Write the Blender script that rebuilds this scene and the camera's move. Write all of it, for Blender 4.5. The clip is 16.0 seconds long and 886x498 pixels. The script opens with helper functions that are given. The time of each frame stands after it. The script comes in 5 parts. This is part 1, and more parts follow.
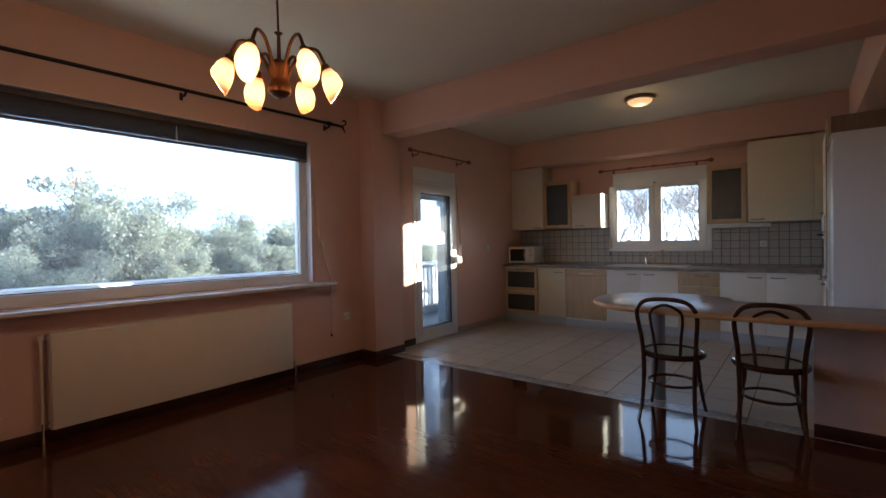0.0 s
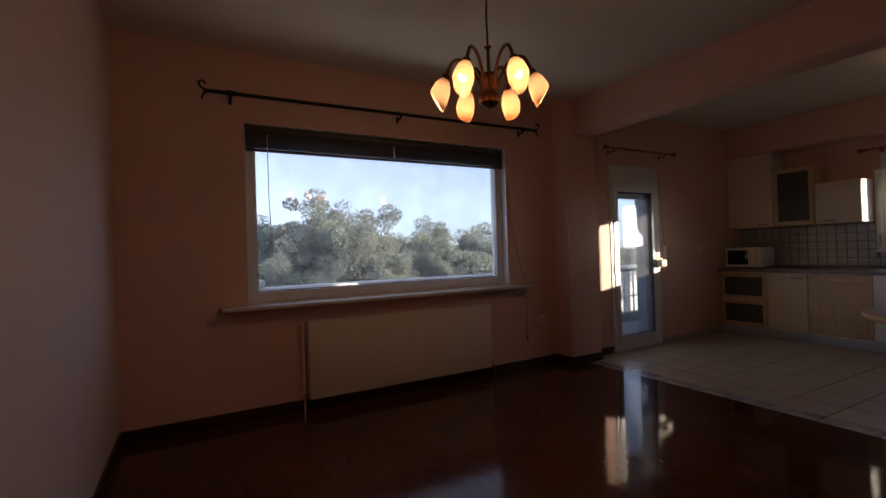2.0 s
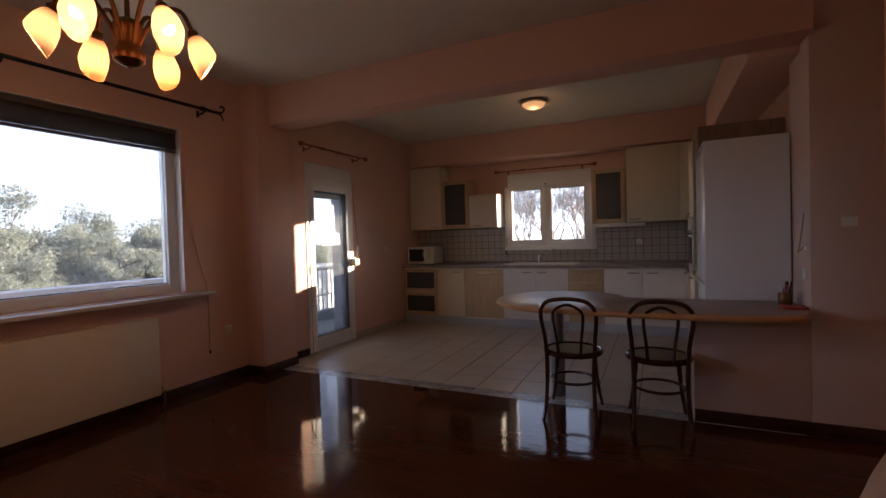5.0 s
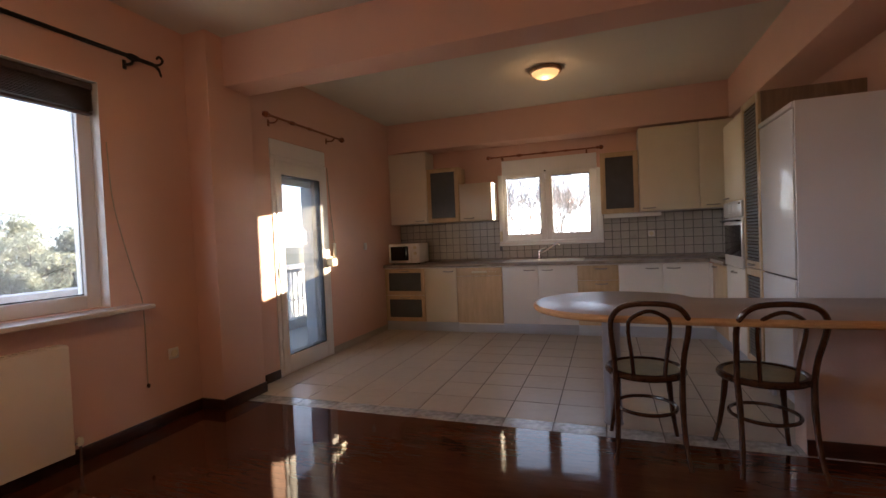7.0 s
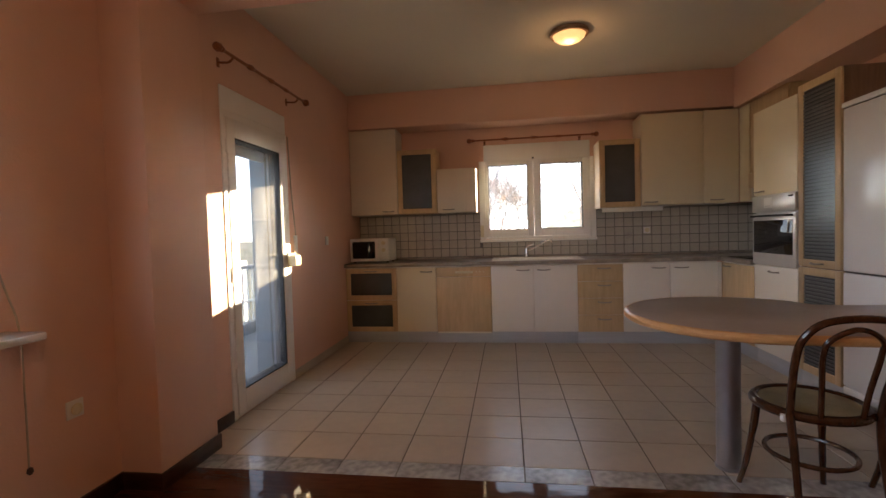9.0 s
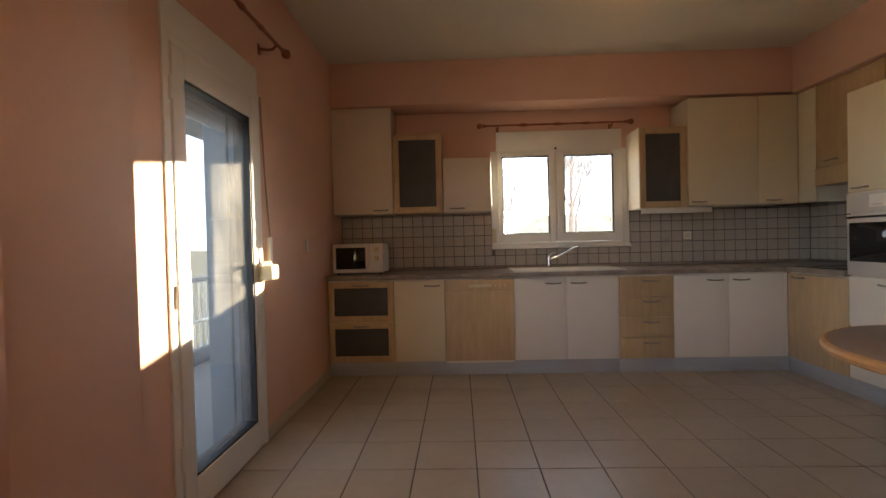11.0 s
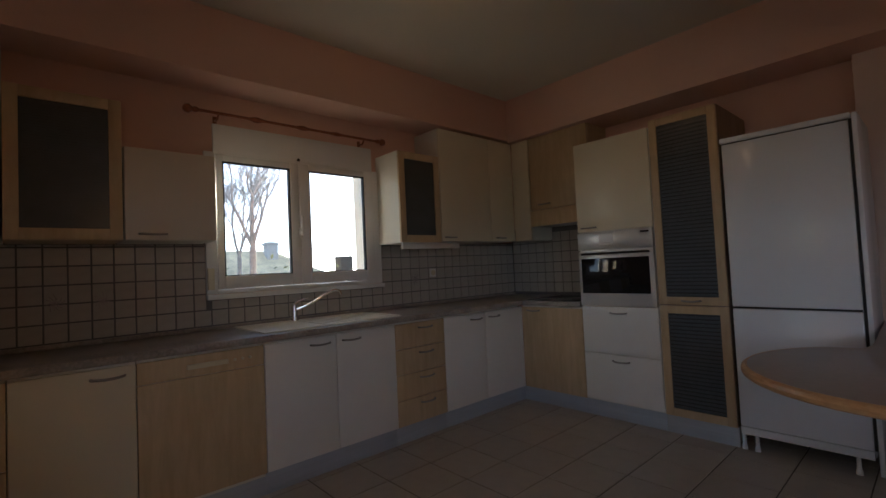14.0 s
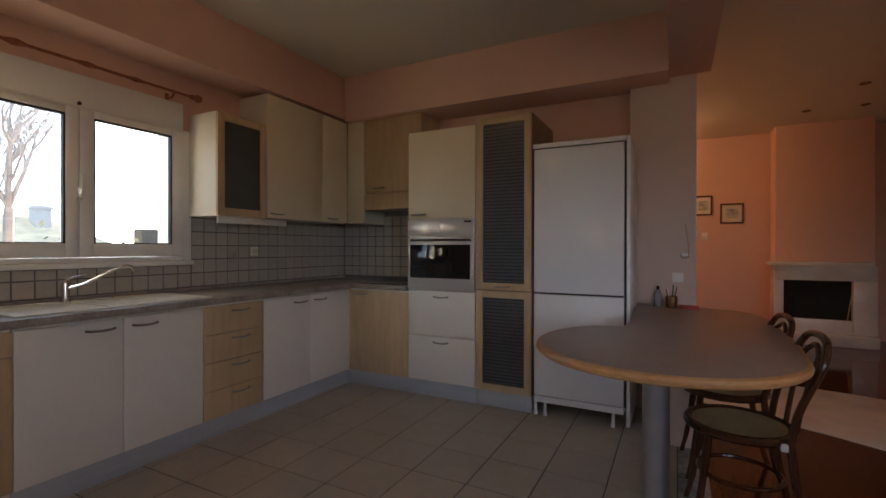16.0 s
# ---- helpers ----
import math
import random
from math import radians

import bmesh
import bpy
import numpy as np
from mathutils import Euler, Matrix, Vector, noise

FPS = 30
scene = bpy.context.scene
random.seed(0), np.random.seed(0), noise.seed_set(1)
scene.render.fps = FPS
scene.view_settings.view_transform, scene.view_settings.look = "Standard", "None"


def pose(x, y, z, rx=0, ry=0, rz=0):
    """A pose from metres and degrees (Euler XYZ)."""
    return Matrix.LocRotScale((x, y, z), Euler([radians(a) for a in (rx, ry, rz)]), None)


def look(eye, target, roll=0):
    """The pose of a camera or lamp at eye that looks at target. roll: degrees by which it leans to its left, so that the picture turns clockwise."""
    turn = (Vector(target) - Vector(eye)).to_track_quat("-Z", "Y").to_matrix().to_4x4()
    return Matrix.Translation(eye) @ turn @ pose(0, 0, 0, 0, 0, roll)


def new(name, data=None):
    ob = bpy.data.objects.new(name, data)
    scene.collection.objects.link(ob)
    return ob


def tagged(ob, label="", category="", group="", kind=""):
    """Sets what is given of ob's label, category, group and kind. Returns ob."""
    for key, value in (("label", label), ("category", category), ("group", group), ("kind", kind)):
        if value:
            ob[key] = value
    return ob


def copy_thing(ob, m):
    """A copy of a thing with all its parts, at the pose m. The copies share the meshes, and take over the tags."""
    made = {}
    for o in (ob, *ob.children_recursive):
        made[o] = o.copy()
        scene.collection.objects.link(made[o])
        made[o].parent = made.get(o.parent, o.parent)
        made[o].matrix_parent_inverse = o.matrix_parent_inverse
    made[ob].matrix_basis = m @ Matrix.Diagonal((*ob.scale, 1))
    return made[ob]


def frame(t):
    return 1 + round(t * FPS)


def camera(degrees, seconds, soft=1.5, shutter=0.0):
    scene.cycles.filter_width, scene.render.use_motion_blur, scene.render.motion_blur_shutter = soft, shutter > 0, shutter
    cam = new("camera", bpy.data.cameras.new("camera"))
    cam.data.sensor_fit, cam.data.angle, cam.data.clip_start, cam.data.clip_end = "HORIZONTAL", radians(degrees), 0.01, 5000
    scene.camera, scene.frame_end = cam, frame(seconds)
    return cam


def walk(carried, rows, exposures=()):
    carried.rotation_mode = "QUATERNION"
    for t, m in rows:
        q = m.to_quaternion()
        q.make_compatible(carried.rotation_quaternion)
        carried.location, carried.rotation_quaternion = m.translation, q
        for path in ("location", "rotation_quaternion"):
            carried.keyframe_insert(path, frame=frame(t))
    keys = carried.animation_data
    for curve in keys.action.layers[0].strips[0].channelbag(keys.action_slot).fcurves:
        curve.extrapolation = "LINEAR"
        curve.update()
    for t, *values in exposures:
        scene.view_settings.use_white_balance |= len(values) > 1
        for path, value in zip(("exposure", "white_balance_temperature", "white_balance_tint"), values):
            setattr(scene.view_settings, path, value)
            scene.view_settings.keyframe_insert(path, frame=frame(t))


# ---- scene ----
cam = camera(88.5, 16.0)
PATH = [
    (0, (0.141, 0.243, 1.271), (-1.1, 1.811, 1.244), -1.0),
    (0.5, (0.146, 0.236, 1.281), (-1.314, 1.603, 1.26), -1.3),
    (1, (0.107, 0.202, 1.291), (-1.473, 1.427, 1.266), -1.7),
    (1.5, (0.071, 0.163, 1.258), (-1.594, 1.27, 1.259), -1.9),
    (2, (0.066, 0.148, 1.258), (-1.685, 1.115, 1.271), -1.8),
    (2.5, (0.054, 0.145, 1.271), (-1.703, 1.1, 1.276), -1.4),
    (3, (-0.005, 0.176, 1.284), (-1.629, 1.344, 1.27), -1.6),
    (3.5, (-0.017, 0.231, 1.298), (-1.419, 1.658, 1.283), -1.1),
    (4, (0.003, 0.287, 1.295), (-1.164, 1.911, 1.273), -0.8),
    (4.5, (-0.029, 0.335, 1.289), (-0.953, 2.108, 1.253), -1.2),
    (5, (-0.027, 0.408, 1.295), (-0.878, 2.217, 1.253), -1.6),
    (7.5, (-1.054, 1.216, 1.236), (-1.665, 3.12, 1.182), -1.6),
    (8, (-1.318, 1.361, 1.259), (-1.833, 3.293, 1.202), -0.6),
    (8.5, (-1.633, 1.492, 1.262), (-1.988, 3.46, 1.211), -1.4),
    (9, (-1.852, 1.725, 1.221), (-2.134, 3.704, 1.152), -1.7),
    (11.5, (-2.721, 2.961, 1.185), (-2.603, 4.957, 1.165), -1.2),
    (12, (-2.909, 3.235, 1.214), (-2.502, 5.193, 1.203), -2.2),
    (12.5, (-2.934, 3.462, 1.194), (-2.367, 5.379, 1.185), -2.6),
    (13, (-2.931, 3.718, 1.203), (-2.192, 5.576, 1.196), -2.7),
    (13.5, (-2.982, 3.919, 1.221), (-1.935, 5.623, 1.254), -2.4),
    (14, (-3.014, 4.068, 1.24), (-1.674, 5.55, 1.318), -2.7),
    (14.5, (-3.004, 4.124, 1.238), (-1.517, 5.459, 1.314), -1.6),
    (15, (-3.006, 4.119, 1.243), (-1.385, 5.289, 1.302), -0.1),
    (15.5, (-2.992, 4.074, 1.23), (-1.267, 5.085, 1.261), 0.2),
    (16, (-2.965, 4.077, 1.222), (-1.186, 4.991, 1.217), 0.1),
]
EXPOSURES = [  # seconds, stops, kelvin, tint
    (0.0, 2.7, 5000, 7), (0.5, 2.0, 5000, 6), (1.0, 1.6, 5050, 7), (1.5, 1.5, 5250, 12), (2.0, 1.4, 5500, 19), (2.5, 1.4, 5700, 24),
    (3.0, 1.42, 5800, 26), (3.5, 1.42, 5750, 25), (4.0, 1.5, 5700, 23), (4.5, 1.85, 5750, 23), (5.0, 2.2, 5750, 22), (7.5, 3.15, 6100, 17), (9.0, 3.2, 6350, 16),
    (11.5, 3.07, 6300, 11), (12.0, 3.07, 6050, 10), (12.5, 3.03, 6250, 13), (13.0, 2.75, 6000, 13), (13.5, 2.35, 5500, 10), (14.5, 1.65, 5400, 10),
    (15.5, 1.95, 5450, 10), (16.0, 2.65, 5700, 11)]
walk(cam, [(t, look(eye, target, roll)) for t, eye, target, roll in PATH], EXPOSURES)

# ---- world and sun ----
SUN_DIR = Vector((1.0, 1.153, 0.197)).normalized()
world = bpy.data.worlds.new("sky")
scene.world = world
world.use_nodes = True
wn = world.node_tree.nodes
sky = wn.new("ShaderNodeTexSky")
sky.sky_type = "NISHITA"
sky.sun_disc = False
sky.air_density, sky.dust_density, sky.ozone_density = 0.7, 0.4, 2.0
sky.sun_elevation = math.asin(SUN_DIR.z)
sky.sun_rotation = math.atan2(SUN_DIR.x, SUN_DIR.y)
haze = wn.new("ShaderNodeHueSaturation")     # thin haze takes the deep blue out of the sky
haze.inputs["Saturation"].default_value = 0.38
world.node_tree.links.new(sky.outputs[0], haze.inputs["Color"])
world.node_tree.links.new(haze.outputs[0], wn["Background"].inputs[0])
wn["Background"].inputs[1].default_value = 0.15
sun = new("sun", bpy.data.lights.new("sun", "SUN"))
sun.data.energy, sun.data.angle, sun.data.color = 4.5, radians(0.5), (1.0, 0.80, 0.50)
sun.matrix_world = look((0, 0, 0), -SUN_DIR) @ Matrix.Translation((0, 0, 30))


def bulb(x, y, z, watts, r=0.03, color=(1.0, 0.62, 0.30)):
    ob = new("bulb_light", bpy.data.lights.new("bulb_light", "POINT"))
    ob.data.energy, ob.data.shadow_soft_size, ob.data.color = watts, r, color
    ob.location = (x, y, z)
    return ob


# ---- materials ----
def mat(name, base, rough=0.5, metal=0.0, var=0.06, scale=8.0, bump=0.0, bscale=60.0, detail=6.0, coat=0.0, rnd=0.0, island=False, stretch=None, spec=0.5):
    """Principled surface: two scales of colour variation, fine relief, optional change from piece to piece."""
    m = bpy.data.materials.new(name)
    m.use_nodes = True
    nt = m.node_tree
    n, l = nt.nodes, nt.links
    p = n["Principled BSDF"]
    p.inputs["Roughness"].default_value = rough
    p.inputs["Metallic"].default_value = metal
    p.inputs["Coat Weight"].default_value = coat
    p.inputs["Coat Roughness"].default_value = 0.06
    p.inputs["Specular IOR Level"].default_value = spec
    tc = n.new("ShaderNodeTexCoord")
    src = tc.outputs["Object"]
    if stretch:
        mp = n.new("ShaderNodeMapping")
        mp.inputs["Scale"].default_value = stretch
        l.new(src, mp.inputs["Vector"])
        src = mp.outputs[0]
    a = n.new("ShaderNodeTexNoise")
    a.inputs["Scale"].default_value, a.inputs["Detail"].default_value = scale, detail
    b = n.new("ShaderNodeTexNoise")
    b.inputs["Scale"].default_value, b.inputs["Detail"].default_value = scale * 0.13, 3
    l.new(src, a.inputs["Vector"]), l.new(src, b.inputs["Vector"])
    add = n.new("ShaderNodeMath")
    add.operation = "ADD"
    l.new(a.outputs["Fac"], add.inputs[0]), l.new(b.outputs["Fac"], add.inputs[1])
    val = add.outputs[0]
    if rnd:
        if island:
            g = n.new("ShaderNodeNewGeometry")
            r_out = g.outputs["Random Per Island"]
        else:
            g = n.new("ShaderNodeObjectInfo")
            r_out = g.outputs["Random"]
        mm = n.new("ShaderNodeMath")
        mm.operation = "MULTIPLY_ADD"
        mm.inputs[1].default_value = rnd
        l.new(r_out, mm.inputs[0]), l.new(val, mm.inputs[2])
        val = mm.outputs[0]
    mr = n.new("ShaderNodeMapRange")
    mr.inputs["From Min"].default_value, mr.inputs["From Max"].default_value = 0.6, 1.4 + rnd
    mr.inputs["To Min"].default_value, mr.inputs["To Max"].default_value = 1 - var * 2, 1 + var * 2
    l.new(val, mr.inputs["Value"])
    mx = n.new("ShaderNodeVectorMath")
    mx.operation = "SCALE"
    mx.inputs[0].default_value = base[:3]
    l.new(mr.outputs[0], mx.inputs["Scale"])
    l.new(mx.outputs[0], p.inputs["Base Color"])
    rr = n.new("ShaderNodeMapRange")
    rr.inputs["From Min"].default_value, rr.inputs["From Max"].default_value = 0.3, 0.7
    lo, hi = max(rough - 0.06, 0.02), min(rough + 0.06, 1)
    if lo < 0.275 < hi:                      # keep each surface wholly glossy or wholly satin
        lo, hi = (0.285, hi) if rough >= 0.275 else (lo, 0.265)
    rr.inputs["To Min"].default_value, rr.inputs["To Max"].default_value = lo, hi
    l.new(b.outputs["Fac"], rr.inputs["Value"]), l.new(rr.outputs[0], p.inputs["Roughness"])
    if bump:
        c = n.new("ShaderNodeTexNoise")
        c.inputs["Scale"].default_value, c.inputs["Detail"].default_value = bscale, 4
        l.new(src, c.inputs["Vector"])
        bp = n.new("ShaderNodeBump")
        bp.inputs["Strength"].default_value, bp.inputs["Distance"].default_value = bump, 0.01
        l.new(c.outputs["Fac"], bp.inputs["Height"]), l.new(bp.outputs[0], p.inputs["Normal"])
    return m


def wood(name, dark, light, rough=0.4, scale=(1, 1, 12), coat=0.0, rnd=0.0, island=False):
    """Streaked wood: noise drawn out along the grain."""
    m = mat(name, light, rough, var=0.08, scale=3, coat=coat, rnd=rnd, island=island)
    nt = m.node_tree
    n, l = nt.nodes, nt.links
    tc = n.new("ShaderNodeTexCoord")
    mp = n.new("ShaderNodeMapping")
    mp.inputs["Scale"].default_value = scale
    ns = n.new("ShaderNodeTexNoise")
    ns.inputs["Scale"].default_value, ns.inputs["Detail"].default_value, ns.inputs["Roughness"].default_value = 6, 8, 0.65
    ns.inputs["Distortion"].default_value = 0.4
    l.new(tc.outputs["Object"], mp.inputs["Vector"]), l.new(mp.outputs[0], ns.inputs["Vector"])
    cr = n.new("ShaderNodeValToRGB")
    cr.color_ramp.elements[0].position, cr.color_ramp.elements[1].position = 0.35, 0.65
    cr.color_ramp.elements[0].color, cr.color_ramp.elements[1].color = (*dark, 1), (*light, 1)
    l.new(ns.outputs["Fac"], cr.inputs["Fac"])
    for node in n:
        if node.bl_idname == "ShaderNodeVectorMath":
            l.new(cr.outputs["Color"], node.inputs[0])
    return m


def glass(name, tint=(1, 1, 1), gloss=0.025, dust_haze=0.0, rough=0.0, thick=0.0):
    """A thin pane: it lets light straight through, with a Fresnel gloss and a film for dust or for haze in the view."""
    m = bpy.data.materials.new(name)
    m.use_nodes = True
    nt = m.node_tree
    n, l = nt.nodes, nt.links
    for x in list(n):
        n.remove(x)
    out = n.new("ShaderNodeOutputMaterial")
    tr = n.new("ShaderNodeBsdfTransparent")
    tr.inputs[0].default_value = (*tint, 1)
    gl = n.new("ShaderNodeBsdfGlossy")
    gl.inputs["Roughness"].default_value = rough
    lw = n.new("ShaderNodeLayerWeight")
    lw.inputs[0].default_value = 0.5
    pw = n.new("ShaderNodeMath")
    pw.operation = "POWER"
    pw.inputs[1].default_value = 5.0
    fr = n.new("ShaderNodeMath")
    fr.operation = "MULTIPLY_ADD"
    fr.inputs[1].default_value, fr.inputs[2].default_value = 0.8, gloss
    l.new(lw.outputs["Facing"], pw.inputs[0]), l.new(pw.outputs[0], fr.inputs[0])
    mx = n.new("ShaderNodeMixShader")
    l.new(fr.outputs[0], mx.inputs[0]), l.new(tr.outputs[0], mx.inputs[1]), l.new(gl.outputs[0], mx.inputs[2])
    last = mx
    if dust_haze:
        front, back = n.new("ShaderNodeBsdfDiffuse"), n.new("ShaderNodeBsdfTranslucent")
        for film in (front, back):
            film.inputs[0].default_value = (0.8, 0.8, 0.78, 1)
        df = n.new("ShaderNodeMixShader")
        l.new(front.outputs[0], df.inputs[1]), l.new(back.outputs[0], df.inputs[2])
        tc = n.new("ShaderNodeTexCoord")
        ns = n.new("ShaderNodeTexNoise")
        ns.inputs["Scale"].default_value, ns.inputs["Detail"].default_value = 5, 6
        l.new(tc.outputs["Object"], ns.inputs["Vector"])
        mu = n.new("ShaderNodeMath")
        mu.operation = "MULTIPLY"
        mu.inputs[1].default_value = dust_haze * 2
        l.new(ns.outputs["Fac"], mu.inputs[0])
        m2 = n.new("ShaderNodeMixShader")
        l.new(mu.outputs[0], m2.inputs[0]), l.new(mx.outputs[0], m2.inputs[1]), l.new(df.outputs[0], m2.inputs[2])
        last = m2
    l.new(last.outputs[0], out.inputs[0])
    return m


def glow(name, color, strength, base=(0.8, 0.7, 0.5), centre=None, radius=0.1):
    """Lit lamp glass, brightest close to its bulb."""
    m = mat(name, base, 0.3, var=0.05, scale=20)
    nt = m.node_tree
    n, l = nt.nodes, nt.links
    p = n["Principled BSDF"]
    p.inputs["Emission Color"].default_value = (*color, 1)
    p.inputs["Emission Strength"].default_value = strength
    if centre:
        tc = n.new("ShaderNodeTexCoord")
        d = n.new("ShaderNodeVectorMath")
        d.operation = "DISTANCE"
        d.inputs[1].default_value = centre
        l.new(tc.outputs["Object"], d.inputs[0])
        r = n.new("ShaderNodeMapRange")
        r.inputs["From Min"].default_value, r.inputs["From Max"].default_value = radius * 0.58, radius * 0.88
        r.inputs["To Min"].default_value, r.inputs["To Max"].default_value = strength * 5.0, strength * 0.6
        l.new(d.outputs["Value"], r.inputs["Value"]), l.new(r.outputs[0], p.inputs["Emission Strength"])
    return m


PAINT = mat("salmon_paint", (0.72, 0.47, 0.365), 0.75, var=0.02, scale=3, bump=0.15, bscale=90)
PAINT_PALE = mat("pale_paint", (0.66, 0.52, 0.455), 0.75, var=0.02, scale=3, bump=0.15, bscale=90)
CEIL = mat("ceiling_paint", (0.68, 0.64, 0.54), 0.85, var=0.015, scale=2, bump=0.08, bscale=70)
FACADE = mat("facade_render", (0.74, 0.74, 0.72), 0.85, var=0.05, scale=3, bump=0.3, bscale=120)
WHITE = mat("white_lacquer", (0.80, 0.78, 0.72), 0.28, var=0.015, scale=5)
WARMLAC = mat("warm_white_lacquer", (0.74, 0.66, 0.55), 0.3, var=0.015, scale=5)
CREAMLAC = mat("cream_lacquer", (0.74, 0.67, 0.50), 0.3, var=0.015, scale=5)
CARCASS = mat("white_melamine", (0.76, 0.73, 0.64), 0.5, var=0.02, scale=5)
PVC = mat("white_pvc", (0.80, 0.80, 0.78), 0.35, var=0.015, scale=6)
ENAMEL = mat("fridge_enamel", (0.78, 0.80, 0.83), 0.24, var=0.01, scale=4, bump=0.03, bscale=25, spec=0.7)
RADIATOR = mat("radiator_enamel", (0.80, 0.70, 0.56), 0.35, var=0.02, scale=6)
MAPLE = wood("pale_maple", (0.52, 0.38, 0.215), (0.61, 0.455, 0.27), 0.38, (4, 4, 0.5))
BEECH = wood("beech_edge", (0.46, 0.24, 0.09), (0.60, 0.34, 0.14), 0.35, (3, 3, 12))
PARQUET = wood("dark_parquet", (0.062, 0.018, 0.0085), (0.090, 0.027, 0.012), 0.075, (1.2, 9, 4), coat=0.0, rnd=0.9, island=True)
pn_, pl_ = PARQUET.node_tree.nodes, PARQUET.node_tree.links
pn_["Principled BSDF"].inputs["Specular IOR Level"].default_value = 0.27
wave = pn_.new("ShaderNodeTexNoise")         # slightly uneven sanded boards
wave.inputs["Scale"].default_value, wave.inputs["Detail"].default_value = 9.0, 2.0
wob = pn_.new("ShaderNodeBump")
wob.inputs["Strength"].default_value, wob.inputs["Distance"].default_value = 0.045, 0.01
wtc = pn_.new("ShaderNodeTexCoord")
pl_.new(wtc.outputs["Object"], wave.inputs["Vector"]), pl_.new(wave.outputs["Fac"], wob.inputs["Height"])
pl_.new(wob.outputs[0], pn_["Principled BSDF"].inputs["Normal"])
SKIRT = wood("dark_skirting", (0.030, 0.010, 0.006), (0.055, 0.018, 0.010), 0.3, (2, 2, 12))
BENTWOOD = wood("dark_bentwood", (0.035, 0.014, 0.007), (0.075, 0.028, 0.013), 0.25, (6, 6, 2), coat=0.3)
RODWOOD = wood("reddish_rod_wood", (0.20, 0.06, 0.025), (0.32, 0.11, 0.05), 0.3, (8, 2, 8))
CANE = mat("woven_cane", (0.38, 0.33, 0.19), 0.6, var=0.12, scale=120, bump=0.6, bscale=160)
FLOOR_TILE = mat("beige_floor_tile", (0.455, 0.40, 0.33), 0.29, var=0.06, scale=14, rnd=0.35, spec=0.4)
GROUT = mat("floor_grout", (0.12, 0.105, 0.09), 0.85, var=0.1, scale=30, bump=0.3)
BORDER = mat("mottled_border_tile", (0.36, 0.37, 0.37), 0.25, var=0.38, scale=26, detail=9, rnd=0.3)
WALL_TILE = mat("pale_wall_tile", (0.47, 0.44, 0.395), 0.2, var=0.06, scale=22, bump=0.06, bscale=30, rnd=0.4)
WALL_GROUT = mat("blue_grey_grout", (0.145, 0.14, 0.145), 0.8, var=0.12, scale=40)
FLOWER = mat("faint_flower_print", (0.30, 0.26, 0.25), 0.3, var=0.3, scale=70)
WORKTOP = mat("speckled_grey_worktop", (0.30, 0.26, 0.225), 0.35, var=0.24, scale=70, detail=8)
TABLETOP = mat("table_laminate", (0.33, 0.265, 0.225), 0.30, var=0.05, scale=55, detail=9)
TABLETOP.node_tree.links.remove(TABLETOP.node_tree.nodes["Principled BSDF"].inputs["Roughness"].links[0])
KICK = mat("brushed_grey_plinth", (0.46, 0.50, 0.55), 0.4, metal=0.15, var=0.05, scale=5, stretch=(1, 1, 30))
CHROME = mat("chrome", (0.72, 0.72, 0.72), 0.14, metal=1.0, var=0.02)
STEEL = mat("brushed_steel", (0.62, 0.61, 0.59), 0.30, metal=0.45, var=0.05, scale=30, stretch=(1, 30, 30))
HANDLE = mat("satin_nickel_handle", (0.34, 0.32, 0.29), 0.35, metal=0.9, var=0.04)
LEG_STEEL = mat("satin_steel_leg", (0.42, 0.43, 0.46), 0.28, metal=0.9, var=0.06, scale=12)
IRON = mat("black_wrought_iron", (0.016, 0.014, 0.013), 0.45, metal=0.5, var=0.2, scale=30, bump=0.3)
BLACKGLASS = mat("black_oven_glass", (0.012, 0.012, 0.014), 0.06, var=0.02)
RUBBER = mat("black_gasket", (0.015, 0.015, 0.015), 0.6)
LAMP_RIM = wood("light_brown_lamp_ring", (0.26, 0.15, 0.075), (0.38, 0.24, 0.13), 0.4, (4, 4, 4))
# cabinet side, darker and browner than the maple fronts
DARKSIDE = wood("dark_brown_side", (0.22, 0.15, 0.10), (0.30, 0.21, 0.145), 0.5, (4, 4, 0.5))
REEDED = mat("smoked_reeded_glass", (0.082, 0.088, 0.092), 0.22, var=0.1, scale=8)
SLATMAT = mat("blue_grey_shutter_slat", (0.105, 0.117, 0.128), 0.35, metal=0.3, var=0.06)
BLIND = mat("dark_blind_slat", (0.085, 0.065, 0.060), 0.5, var=0.12, scale=10)
MARBLE = mat("white_marble", (0.70, 0.67, 0.62), 0.2, var=0.11, scale=4, detail=10)
MARBLE_SILL = mat("pale_marble_sill", (0.70, 0.65, 0.60), 0.25, var=0.08, scale=7, detail=9)
FIREBLACK = mat("near_black_firebrick", (0.012, 0.011, 0.010), 0.8, var=0.3, scale=10, bump=0.4)
CREAM = mat("cream_plastic", (0.72, 0.66, 0.48), 0.35, var=0.03)
BRONZE = mat("aged_bronze", (0.16, 0.085, 0.035), 0.38, metal=0.8, var=0.2, scale=20)
CORD = mat("pale_cord", (0.45, 0.38, 0.30), 0.7)
RED = mat("red_plastic", (0.45, 0.06, 0.05), 0.4)
PICTURE = mat("faded_print", (0.50, 0.50, 0.44), 0.6, var=0.35, scale=18)
PAPER = mat("picture_mount", (0.70, 0.66, 0.55), 0.7)
FRAMEWOOD = wood("dark_frame_wood", (0.06, 0.02, 0.01), (0.13, 0.05, 0.02), 0.35, (6, 6, 6))
PANE = glass("window_pane", (0.97, 0.985, 0.98))
DUSTY = glass("dusty_door_pane", (0.93, 0.96, 0.97), gloss=0.09, dust_haze=0.10)
